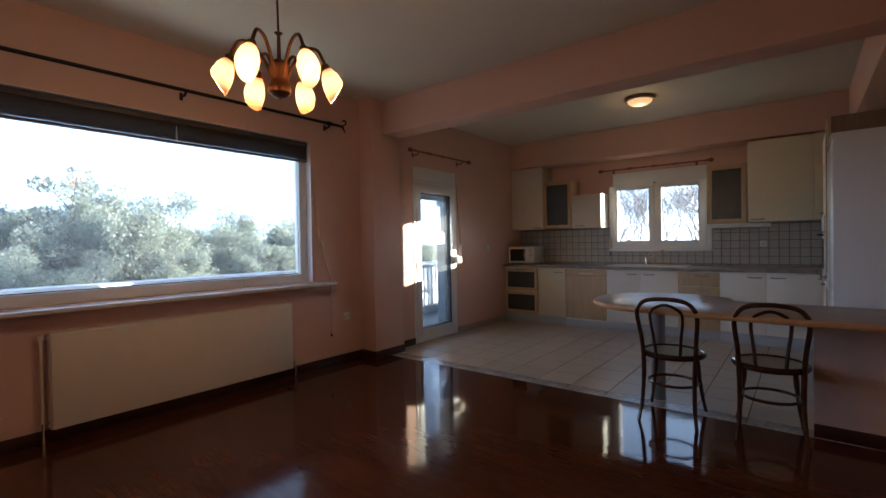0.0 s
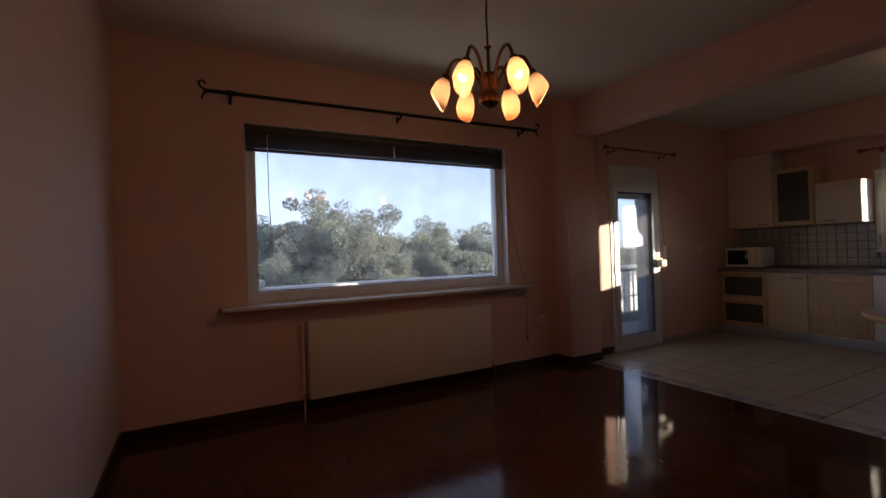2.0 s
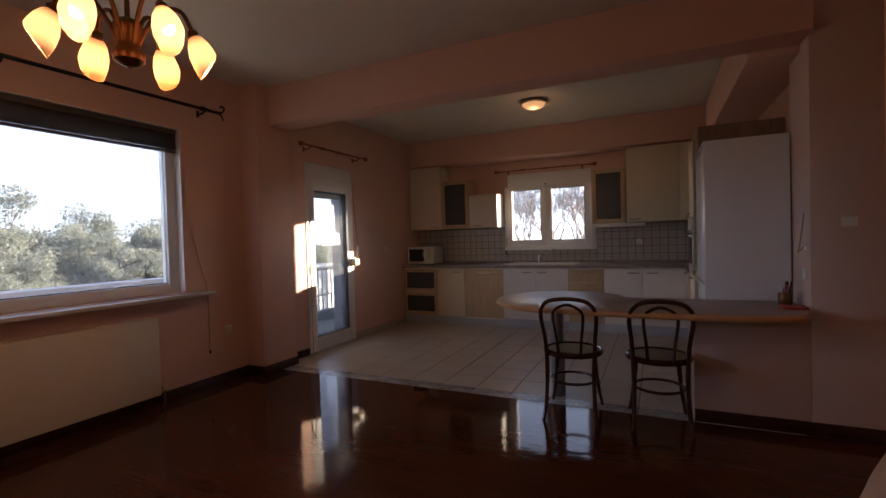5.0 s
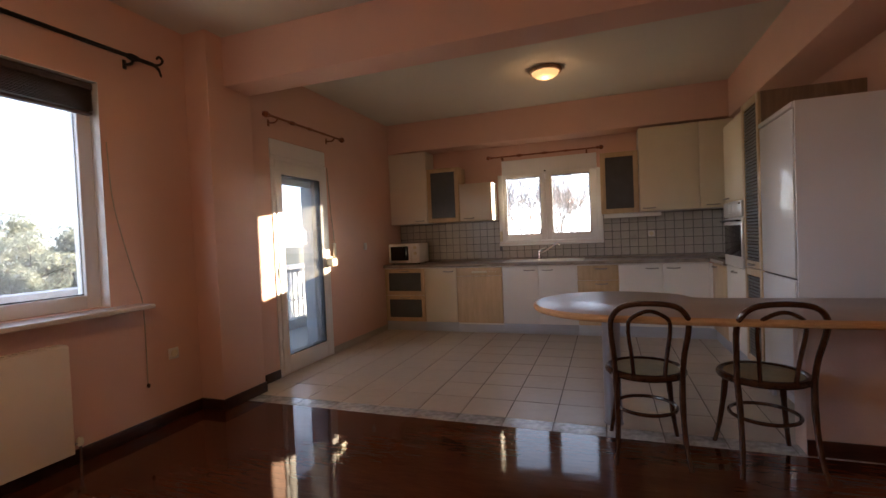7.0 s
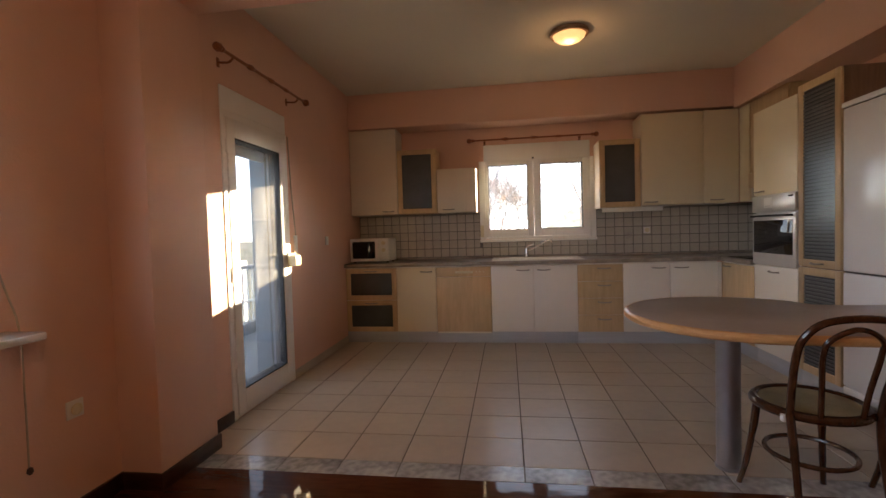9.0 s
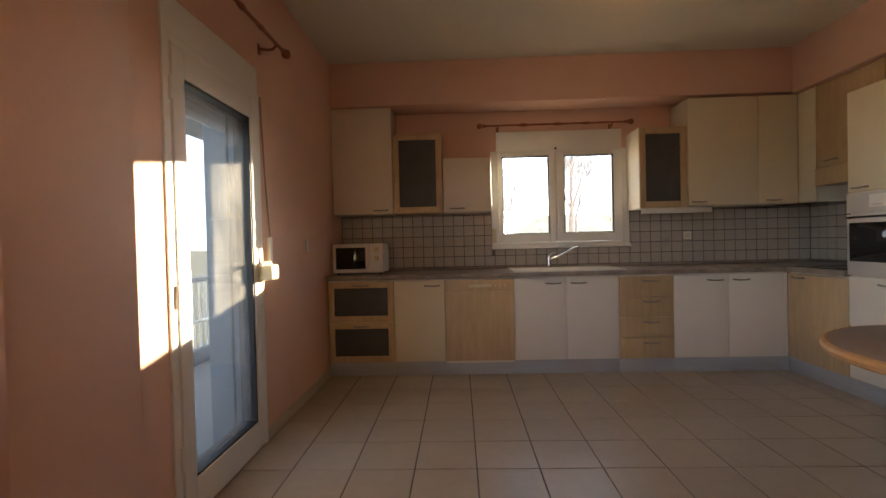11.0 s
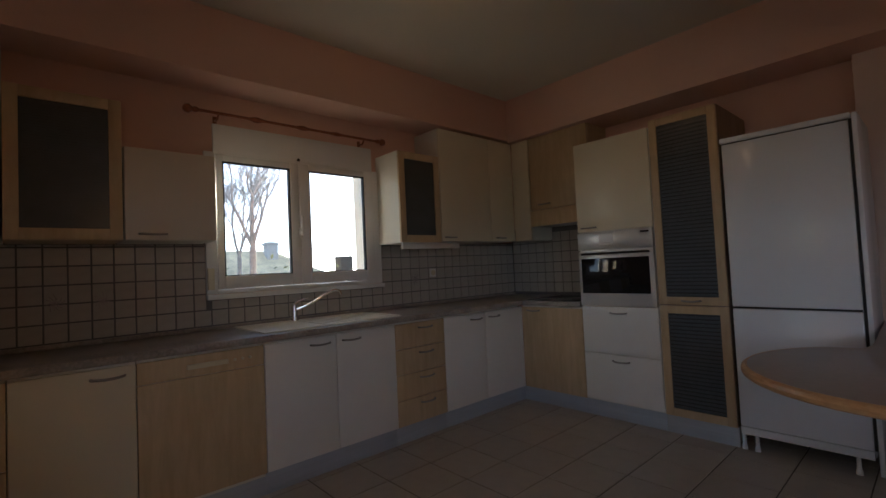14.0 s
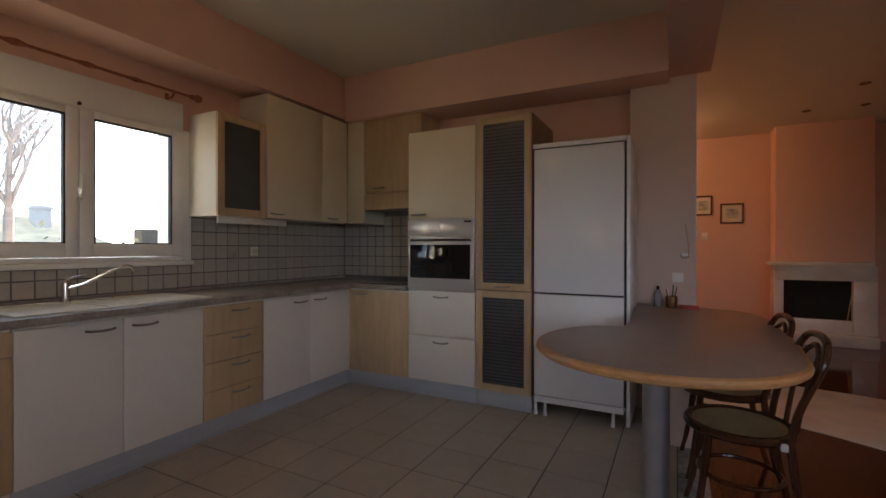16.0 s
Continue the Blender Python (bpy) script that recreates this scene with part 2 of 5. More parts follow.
# distance haze over the trees, put into the pane as a pale film
HAZY = glass("view_haze_window_pane", (0.97, 0.985, 0.99), gloss=0.04, dust_haze=0.10)
# leaf green paled towards grey, with distance haze mixed into the base colour
LEAF = mat("hazed_leaf", (0.25, 0.28, 0.24), 0.6, var=0.2, scale=2, rnd=0.8, island=True)
def translucent(m, share, color):
    """Lets part of the light through a leaf."""
    n, l = m.node_tree.nodes, m.node_tree.links
    tr = n.new("ShaderNodeBsdfTranslucent")
    tr.inputs[0].default_value = (*color, 1)
    mx = n.new("ShaderNodeMixShader")
    mx.inputs[0].default_value = share
    l.new(n["Principled BSDF"].outputs[0], mx.inputs[1]), l.new(tr.outputs[0], mx.inputs[2])
    l.new(mx.outputs[0], n["Material Output"].inputs[0])
    return m


translucent(LEAF, 0.5, (0.46, 0.48, 0.38))
BARK = mat("grey_bark", (0.10, 0.085, 0.07), 0.85, var=0.2, scale=12, bump=0.6, bscale=40)
GRASS = mat("dry_grass_ground", (0.13, 0.12, 0.07), 0.9, var=0.3, scale=0.8, bump=0.3, bscale=6)
HEDGE = translucent(mat("hedge_leaf", (0.22, 0.22, 0.13), 0.65, var=0.2, scale=2, rnd=0.8, island=True), 0.3, (0.15, 0.16, 0.08))
BOTTLE = mat("cloudy_bottle_plastic", (0.24, 0.22, 0.25), 0.2, var=0.05, scale=20)
# roof colour raised well above tile tone to carry the hazy backlight glare
ROOFTILE = mat("glare_pale_roof", (0.72, 0.64, 0.44), 0.8, var=0.2, scale=3)
# pale balcony surfaces in blue skylit shade, the shade mixed into the colour
SHADEBLUE = mat("blue_shade_paint", (0.12, 0.152, 0.18), 0.6, var=0.06, scale=3, bump=0.1, bscale=60)
# bark of the backlit bare trees, paled to imitate glare spilling from the sky
BARK_GLARE = mat("glare_pale_bark", (0.36, 0.355, 0.35), 0.85, var=0.2, scale=12, bump=0.4, bscale=40)
CONCRETE = mat("pale_concrete", (0.50, 0.50, 0.50), 0.8, var=0.08, scale=4, bump=0.2)
SHADE = glow("lit_amber_shade", (1.0, 0.40, 0.11), 0.12, base=(0.42, 0.22, 0.08), centre=(0.0, 0, -0.080), radius=0.088)
BULB = glow("lit_bulb", (1.0, 0.66, 0.30), 1.6)
DOME = glow("lit_ceiling_dome", (1.0, 0.50, 0.17), 0.15, base=(0.6, 0.5, 0.35))


# ---- mesh helpers ----
def bm_box(boxes, bevel=0.0):
    bm = bmesh.new()
    for x0, x1, y0, y1, z0, z1 in boxes:
        r = bmesh.ops.create_cube(bm, size=1)
        for v in r["verts"]:
            v.co = Vector(((x0 + x1) / 2 + v.co.x * (x1 - x0), (y0 + y1) / 2 + v.co.y * (y1 - y0), (z0 + z1) / 2 + v.co.z * (z1 - z0)))
    if bevel:
        bmesh.ops.bevel(bm, geom=bm.edges[:], offset=bevel, segments=2, affect="EDGES", profile=0.5)
    return bm


def bm_lathe(profile, segs=24, at=(0, 0, 0)):
    """A turned shape: (radius, height) pairs round the z axis."""
    bm = bmesh.new()
    rings = []
    for r, z in profile:
        rings.append([bm.verts.new((at[0] + max(r, 1e-4) * math.cos(2 * math.pi * k / segs), at[1] + max(r, 1e-4) * math.sin(2 * math.pi * k / segs), at[2] + z)) for k in range(segs)])
    for a, b in zip(rings, rings[1:]):
        for k in range(segs):
            bm.faces.new((a[k], a[(k + 1) % segs], b[(k + 1) % segs], b[k]))
    bm.faces.new(list(reversed(rings[0])))
    bm.faces.new(rings[-1])
    bmesh.ops.recalc_face_normals(bm, faces=bm.faces)
    return bm


def bm_tube(points, radius, segs=10, closed=False, bm=None, radii=None):
    """A round bar along points."""
    bm = bm or bmesh.new()
    pts = [Vector(p) for p in points]
    n = len(pts)
    rings, up = [], None
    for i, p in enumerate(pts):
        a = pts[(i - 1) % n] if closed or i else p
        b = pts[(i + 1) % n] if closed or i < n - 1 else p
        d = (b - a).normalized()
        if up is None:
            up = d.orthogonal().normalized()
        side = d.cross(up).normalized()
        up = side.cross(d).normalized()
        r = radii[i] if radii else radius
        rings.append([bm.verts.new(p + r * (math.cos(2 * math.pi * k / segs) * up + math.sin(2 * math.pi * k / segs) * side)) for k in range(segs)])
    pairs = list(zip(rings, rings[1:])) + ([(rings[-1], rings[0])] if closed else [])
    for a, b in pairs:
        for k in range(segs):
            bm.faces.new((a[k], a[(k + 1) % segs], b[(k + 1) % segs], b[k]))
    if not closed:
        bm.faces.new(list(reversed(rings[0])))
        bm.faces.new(rings[-1])
    bmesh.ops.recalc_face_normals(bm, faces=bm.faces)
    return bm


def smooth_path(points, steps=8):
    """Catmull-Rom through the points."""
    p = [Vector(q) for q in points]
    p = [2 * p[0] - p[1]] + p + [2 * p[-1] - p[-2]]
    out = []
    for i in range(1, len(p) - 2):
        for k in range(steps):
            t = k / steps
            out.append(0.5 * (2 * p[i] + (p[i + 1] - p[i - 1]) * t + (2 * p[i - 1] - 5 * p[i] + 4 * p[i + 1] - p[i + 2]) * t * t + (3 * p[i] - p[i - 1] - 3 * p[i + 1] + p[i + 2]) * t ** 3))
    out.append(p[-2])
    return out


def bm_prism(outline, z0, z1, bevel=0.0, segs=2):
    bm = bmesh.new()
    lo = [bm.verts.new((x, y, z0)) for x, y in outline]
    hi = [bm.verts.new((x, y, z1)) for x, y in outline]
    n = len(outline)
    for k in range(n):
        bm.faces.new((lo[k], lo[(k + 1) % n], hi[(k + 1) % n], hi[k]))
    bm.faces.new(hi)
    bm.faces.new(list(reversed(lo)))
    bmesh.ops.recalc_face_normals(bm, faces=bm.faces)
    if bevel:
        es = [e for e in bm.edges if abs(e.verts[0].co.z - e.verts[1].co.z) < 1e-6]
        bmesh.ops.bevel(bm, geom=es, offset=bevel, segments=segs, affect="EDGES", profile=0.5)
    return bm


def to_mesh(name, bm, material, smooth=True):
    me = bpy.data.meshes.new(name)
    bm.to_mesh(me)
    bm.free()
    me.materials.append(material)
    if smooth:
        me.polygons.foreach_set("use_smooth", [True] * len(me.polygons))
        me.set_sharp_from_angle(angle=radians(35))
    return me


def thing(name, label, category, at=(0, 0, 0), group="", kind=""):
    ob = new(name)
    ob.location = at
    ob.empty_display_size = 0.1
    return tagged(ob, label, category, group, kind)


def part(name, bm, material, parent, label="", smooth=True):
    """A mesh with its vertices in world places, as one part under a thing or a part."""
    ob = new(name, to_mesh(name, bm, material, smooth))
    ob.parent = parent
    if parent is not None and parent.parent is None:
        ob.location = -Vector(parent.location)
    if label:
        ob["label"] = label
    return ob


def solid(name, bm, material, label, category, group="", kind="", smooth=True):
    """A thing that is one mesh."""
    return tagged(new(name, to_mesh(name, bm, material, smooth)), label, category, group, kind)


def struct(name, boxes, material, label, category, bevel=0.0):
    return solid(name, bm_box(boxes, bevel), material, label, category, kind="structure", smooth=bevel > 0)


def wall_hole(name, axis, a, b, us, zs, holes, material, label):
    """One wall slab from a to b along its axis, cut into cells at us and zs, with the cells in holes left open."""
    bm = bmesh.new()
    nu, nz = len(us), len(zs)
    at = lambda d, u, z: (d, u, z) if axis == "x" else (u, d, z)
    va = [[bm.verts.new(at(a, u, z)) for z in zs] for u in us]
    vb = [[bm.verts.new(at(b, u, z)) for z in zs] for u in us]
    solid_cell = lambda i, k: 0 <= i < nu - 1 and 0 <= k < nz - 1 and (i, k) not in holes
    for i in range(nu - 1):
        for k in range(nz - 1):
            if (i, k) in holes:
                continue
            for v in (va, vb):
                bm.faces.new((v[i][k], v[i + 1][k], v[i + 1][k + 1], v[i][k + 1]))
            for (p, q), (di, dk) in ((((i, k), (i + 1, k)), (0, -1)), (((i, k + 1), (i + 1, k + 1)), (0, 1)), (((i, k), (i, k + 1)), (-1, 0)), (((i + 1, k), (i + 1, k + 1)), (1, 0))):
                if not solid_cell(i + di, k + dk):
                    bm.faces.new((va[p[0]][p[1]], va[q[0]][q[1]], vb[q[0]][q[1]], vb[p[0]][p[1]]))
    bmesh.ops.recalc_face_normals(bm, faces=bm.faces)
    return solid(name, bm, material, label, "wall", kind="structure", smooth=False)


# ---- shell ----
LW, DW, BW, RW, SW, EW = -3.78, -3.70, 7.30, 0.95, -0.32, 5.00     # inner faces: living west, door wall, back, right, south, east
H = 2.88
WIN = (0.525, 3.05, 0.895, 2.32)        # living window opening: y0 y1 z0 z1
KWIN = (-2.12, -0.87, 1.13, 2.27)      # kitchen window opening: x0 x1 z0 z1
DOOR = (4.50, 5.39, 0.0, 2.25)         # balcony door opening: y0 y1 z0 z1
O = -4.02                              # outer face of the west walls
wall_hole("wall_west_living", "x", O, LW, (SW - 0.25, WIN[0], WIN[1], 3.70), (-0.2, WIN[2], WIN[3], H + 0.1), {(1, 1)}, PAINT, "salmon painted living room wall with a wide window")
wall_hole("wall_west_kitchen", "x", O, DW, (4.14, DOOR[0], DOOR[1], BW + 0.25), (-0.2, -0.02, DOOR[3], H + 0.1), {(1, 1)}, PAINT, "salmon painted kitchen wall around the balcony door")
struct("pillar_west", [(O, -3.56, 3.70, 4.14, -0.2, H + 0.1)], PAINT, "salmon painted pillar between living room and kitchen", "pillar", 0.006)
wall_hole("wall_north_kitchen", "y", BW, BW + 0.25, (DW, KWIN[0], KWIN[1], RW + 0.15), (-0.2, KWIN[2], KWIN[3], H + 0.1), {(1, 1)}, PAINT, "salmon painted kitchen back wall with a window")
struct("wall_east_kitchen", [(RW, RW + 0.15, 4.40, BW, -0.2, H + 0.1)], PAINT, "salmon painted wall behind the tall units", "wall")
struct("pillar_east", [(0.84, 1.20, 3.95, 4.40, -0.2, H + 0.1)], PAINT_PALE, "pale pink painted pillar at the end of the bar", "pillar", 0.006)
struct("half_wall", [(0.19, 0.84, 3.95, 4.11, -0.2, 0.753)], PAINT_PALE, "low pale pink wall carrying the bar top", "wall", 0.005)
struct("wall_south", [(O, EW + 0.2, SW - 0.25, SW, -0.2, H + 0.1)], PAINT_PALE, "pale pink painted living room wall", "wall")
struct("wall_east", [(EW, EW + 0.2, SW, 6.2, -0.2, H + 0.1)], PAINT, "warm salmon painted far wall with pictures", "wall")
struct("wall_north_hall", [(RW + 0.15, EW, 6.0, 6.2, -0.2, H + 0.1)], PAINT, "salmon painted wall closing the hall", "wall")
struct("chimney_breast", [(4.60, EW, 1.86, 2.885, -0.2, H + 0.02)], PAINT, "salmon painted chimney breast over the fireplace", "wall", 0.006)
struct("ceiling", [(O, EW + 0.2, SW - 0.25, BW + 0.25, H, H + 0.2)], CEIL, "plain off-white ceiling", "ceiling")
struct("beam_middle", [(-3.57, 0.845, 3.86, 4.13, 2.50, H + 0.02)], PAINT, "salmon painted ceiling beam between the rooms", "beam", 0.006)
struct("beam_back", [(DW, RW, 6.97, BW, 2.475, H + 0.02)], PAINT, "salmon painted beam over the wall units", "beam", 0.005)
struct("beam_side", [(0.55, RW, 4.13, 6.97, 2.455, H + 0.02)], PAINT, "salmon painted beam over the tall units", "beam", 0.005)
struct("floor_kitchen", [(DW, 1.10, 3.92, BW, -0.2, -0.004)], GROUT, "grey grout bed under the kitchen tiles", "floor")
struct("floor_hall", [(1.20, EW, 3.90, 6.0, -0.2, 0.0)], MARBLE, "pale marble hall floor", "floor")
struct("floor", [(O, EW, SW, 3.92, -0.2, -0.004), (1.10, 1.20, 3.92, BW, -0.2, -0.004)], SKIRT, "dark bed under the parquet", "floor")

# skirting of the living room, and the short piece by the door
SK = 0.085
struct("baseboard_living", [(LW, LW + 0.016, SW, 3.70, 0, SK), (LW + 0.016, -3.56, 3.684, 3.70, 0, SK), (-3.56, -3.544, 3.684, 4.15, 0, SK), (LW, 4.6, SW, SW + 0.016, 0, SK)],
       SKIRT, "dark stained wooden skirting board", "baseboard", 0.003)
struct("baseboard_bar", [(0.19, 1.20, 3.934, 3.95, 0, SK)], SKIRT, "dark stained skirting along the low wall", "baseboard", 0.003)
struct("baseboard_door", [(DW, DW + 0.016, 4.30, 4.495, 0, SK - 0.005)], SKIRT, "short dark skirting piece beside the door", "baseboard", 0.003)
struct("baseboard_tile", [(DW, DW + 0.010, 5.395, 6.72, 0, 0.075)], FLOOR_TILE, "beige tile skirting under the kitchen wall", "baseboard", 0.002)

# marble path in the living room floor
path_edge = smooth_path([(1.20, 3.92, 0), (0.98, 3.50, 0), (0.80, 3.13, 0), (0.60, 2.82, 0), (0.20, 2.35, 0)], 6)
path_far = smooth_path([(1.20, 1.75, 0), (1.62, 2.15, 0), (1.90, 2.58, 0), (2.02, 3.05, 0), (2.15, 3.92, 0)], 6)
solid("marble_path", bm_prism([(p.x, p.y) for p in path_edge + path_far], -0.01, 0.007, 0.002), MARBLE, "pale veined marble path inlaid in the parquet", "floor inlay", kind="structure")

# ---- living window ----
win = thing("window_1", "wide fixed white-framed window with a marble sill", "window", (-3.92, 1.8, 0.9), kind="structure")
y0, y1, z0, z1 = WIN
FW = 0.085
fr = part("window_frame", bm_box([(-3.95, -3.86, y0, y0 + FW, z0, z1), (-3.95, -3.86, y1 - FW, y1, z0, z1), (-3.95, -3.86, y0 + FW, y1 - FW, z0, z0 + FW), (-3.95, -3.86, y0 + FW, y1 - FW, z1 - FW, z1)], 0.006), PVC, win, "white pvc frame")
# this pane carries the haze of the distant view
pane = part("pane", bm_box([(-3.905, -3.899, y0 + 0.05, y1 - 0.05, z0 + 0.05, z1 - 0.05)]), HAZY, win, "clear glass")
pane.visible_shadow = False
part("gasket", bm_box([(-3.899, -3.888, y0 + FW, y0 + FW + 0.007, z0 + FW, z1 - FW), (-3.899, -3.888, y1 - FW + 0.007, y1 - FW, z0 + FW, z1 - FW), (-3.899, -3.888, y0 + FW, y1 - FW, z0 + FW, z0 + FW + 0.007)]), RUBBER, win)
part("window_sill", bm_box([(-3.86, -3.60, 0.33, 3.22, 0.862, 0.892)], 0.006), MARBLE_SILL, win, "pale marble sill")
part("outer_sill", bm_box([(-4.10, -3.95, y0, y1, 0.85, 0.895)], 0.004), CONCRETE, win)
part("reveal", bm_box([(-3.86, LW + 0.002, y0, y0 + 0.004, z0, z1), (-3.86, LW + 0.002, y1 - 0.004, y1, z0, z1), (-3.86, LW + 0.002, y0 + 0.004, y1 - 0.004, z1 - 0.004, z1)]), PVC, win, "white reveal lining")

blind = thing("venetian_blind", "dark venetian blind drawn up under the lintel", "blind", (-3.82, 1.8, 2.31))
part("head_rail", bm_box([(-3.852, -3.805, 0.540, 3.036, 2.268, 2.312)], 0.004), BLIND, blind)
for k in range(15):
    z = 2.262 - k * 0.0085
    part("slat", bm_box([(-3.856 + 0.002 * (k % 3), -3.806 + 0.002 * (k % 2), 0.545, 3.030, z - 0.0035, z)]), BLIND, blind, smooth=False)
part("bottom_rail", bm_box([(-3.854, -3.808, 0.545, 3.030, 2.112, 2.130)], 0.004), BLIND, blind)
part("cord_tassel", bm_tube([(-3.80, 1.80, 2.245), (-3.80, 1.80, 2.20), (-3.80, 1.80, 2.135)], 0.006, 8, radii=[0.003, 0.005, 0.008]), PVC, blind, "white cord and tassel")
part("tilt_wand", bm_tube([(-3.80, 0.70, 2.25), (-3.80, 0.70, 1.75), (-3.80, 0.72, 1.25)], 0.0035, 6), PVC, blind)

cord = smooth_path([(-3.775, 3.08, 1.95), (-3.77, 3.10, 1.55), (-3.768, 3.20, 1.10), (-3.765, 3.25, 0.90), (-3.768, 3.26, 0.62), (-3.769, 3.26, 0.33)], 6)
pc = thing("pull_cord", "thin pale pull cord hanging beside the window", "cord", (-3.77, 3.1, 1.95))
part("string", bm_tube(cord, 0.0035, 6), CORD, pc)
part("knob", bm_lathe([(0.002, 0.0), (0.010, -0.006), (0.012, -0.02), (0.006, -0.03)], 12, (-3.765, 3.26, 0.335)), SKIRT, pc, "small dark knob")


def curtain_rod(name, label, a, b, wall_axis, off, material, r, iron):
    """A rod between a and b on brackets that reach back to the wall."""
    a, b = Vector(a), Vector(b)
    d = (b - a).normalized()
    t = thing(name, label, "curtain rod", (a + b) / 2)
    part("rod", bm_tube([a, a.lerp(b, 0.33), a.lerp(b, 0.66), b], r, 10), material, t)
    back = Vector(wall_axis) * off
    for f in ((0.045, 0.5, 0.955) if iron else (0.10, 0.90)):
        p = a.lerp(b, f)
        part("bracket", bm_tube(smooth_path([p + Vector((0, 0, -r)), p + Vector((0, 0, -0.035)) + back * 0.3, p + Vector((0, 0, -0.03)) + back], 4), r * 0.7, 8), material, t)
        part("wall_plate", bm_box([(p.x + back.x - 0.012 * (1 if back.x == 0 else 0.4), p.x + back.x + 0.012 * (1 if back.x == 0 else 0.4), p.y + back.y - 0.012 * (1 if back.y == 0 else 0.4), p.y + back.y + 0.012 * (1 if back.y == 0 else 0.4), p.z - 0.06, p.z)], 0.002), material, t)
    for p, s in ((a, -1), (b, 1)):
        e = d * s
        if iron:
            curl = [p + e * 0.00, p + e * 0.05 + Vector((0, 0, 0.015)), p + e * 0.075 + Vector((0, 0, 0.05)), p + e * 0.05 + Vector((0, 0, 0.07)), p + e * 0.03 + Vector((0, 0, 0.05))]
            leaf = [p, p + e * 0.04 + Vector((0, 0, -0.02)), p + e * 0.06 + Vector((0, 0, -0.07))]
            f1 = part("finial", bm_tube(smooth_path(curl, 5), 0.008, 8), material, t)
            part("leaf", bm_tube(smooth_path(leaf, 4), 0.01, 8, radii=[0.010] * 5 + [0.007] * 3 + [0.002]), material, f1)
            knot = p - e * 0.14
            part("collar", bm_tube([knot - d * 0.05, knot - d * 0.02, knot + d * 0.02, knot + d * 0.05], 0.02, 8, radii=[0.010, 0.024, 0.020, 0.010]), material, t)
        else:
            part("finial", bm_tube([p - e * 0.02, p, p + e * 0.012, p + e * 0.035, p + e * 0.06, p + e * 0.07], 0.02, 12, radii=[0.014, 0.020, 0.014, 0.030, 0.024, 0.008]), material, t)
    if not iron:
        for f, w in ((0.28, 0.018), (0.52, 0.016), (0.72, 0.014)):
            p = a.lerp(b, f)
            part("ring", bm_tube([p - d * 0.05, p - d * 0.02, p, p + d * 0.02, p + d * 0.05], w, 10, radii=[r, w, w * 1.15, w, r]), material, t)
    return t


curtain_rod("curtain_rod", "black wrought iron curtain rod with curled ends", (-3.69, 0.295, 2.505), (-3.69, 3.37, 2.525), (-1, 0, 0), 0.088, IRON, 0.014, True)
curtain_rod("curtain_rod", "reddish turned wooden curtain rod over the balcony door", (-3.59, 4.39, 2.41), (-3.59, 5.55, 2.41), (-1, 0, 0), 0.108, RODWOOD, 0.011, False)
curtain_rod("curtain_rod", "reddish turned wooden curtain rod over the kitchen window", (-2.24, 7.215, 2.315), (-0.85, 7.215, 2.315), (0, 1, 0), 0.083, RODWOOD, 0.010, False)

# ---- radiator ----
rad = thing("radiator", "wide cream steel panel radiator under the window", "radiator", (-3.72, 1.87, 0.07))
part("panel", bm_box([(-3.685, -3.670, 0.96, 2.735, 0.10, 0.72)], 0.006), RADIATOR, rad)
part("back_panel", bm_box([(-3.765, -3.752, 0.97, 2.725, 0.11, 0.71)], 0.004), RADIATOR, rad)
part("top_grille", bm_box([(-3.768, -3.686, 0.96, 2.735, 0.705, 0.727)] + [(-3.757, -3.697, 0.98 + 0.03 * k, 0.995 + 0.03 * k, 0.723, 0.731) for k in range(58)]), RADIATOR, rad, smooth=False)
part("side_cover", bm_box([(-3.768, -3.686, 0.954, 0.964, 0.10, 0.72)], 0.003), RADIATOR, rad)
part("side_cover", bm_box([(-3.768, -3.686, 2.731, 2.741, 0.10, 0.72)], 0.003), RADIATOR, rad)
v = part("valve", bm_lathe([(0.012, 0), (0.018, 0.01), (0.018, 0.035), (0.011, 0.05)], 12, (-3.72, 2.79, 0.12)), CREAM, rad, "cream valve head")
part("pipe", bm_tube([(-3.72, 2.73, 0.14), (-3.72, 2.79, 0.14), (-3.72, 2.79, 0.0)], 0.009, 8), CHROME, rad, "metal pipe")
part("pipe", bm_tube([(-3.72, 0.96, 0.14), (-3.72, 0.92, 0.14), (-3.72, 0.92, 0.0)], 0.009, 8), CHROME, rad, "metal pipe")
part("inlet_valve", bm_lathe([(0.010, 0), (0.016, 0.01), (0.016, 0.03), (0.009, 0.04)], 12, (-3.72, 0.92, 0.68)), CREAM, rad, "cream bleed valve")
part("pipe", bm_tube([(-3.72, 0.96, 0.69), (-3.72, 0.92, 0.69), (-3.72, 0.92, 0.14)], 0.008, 8), RADIATOR, rad, "painted feed pipe")


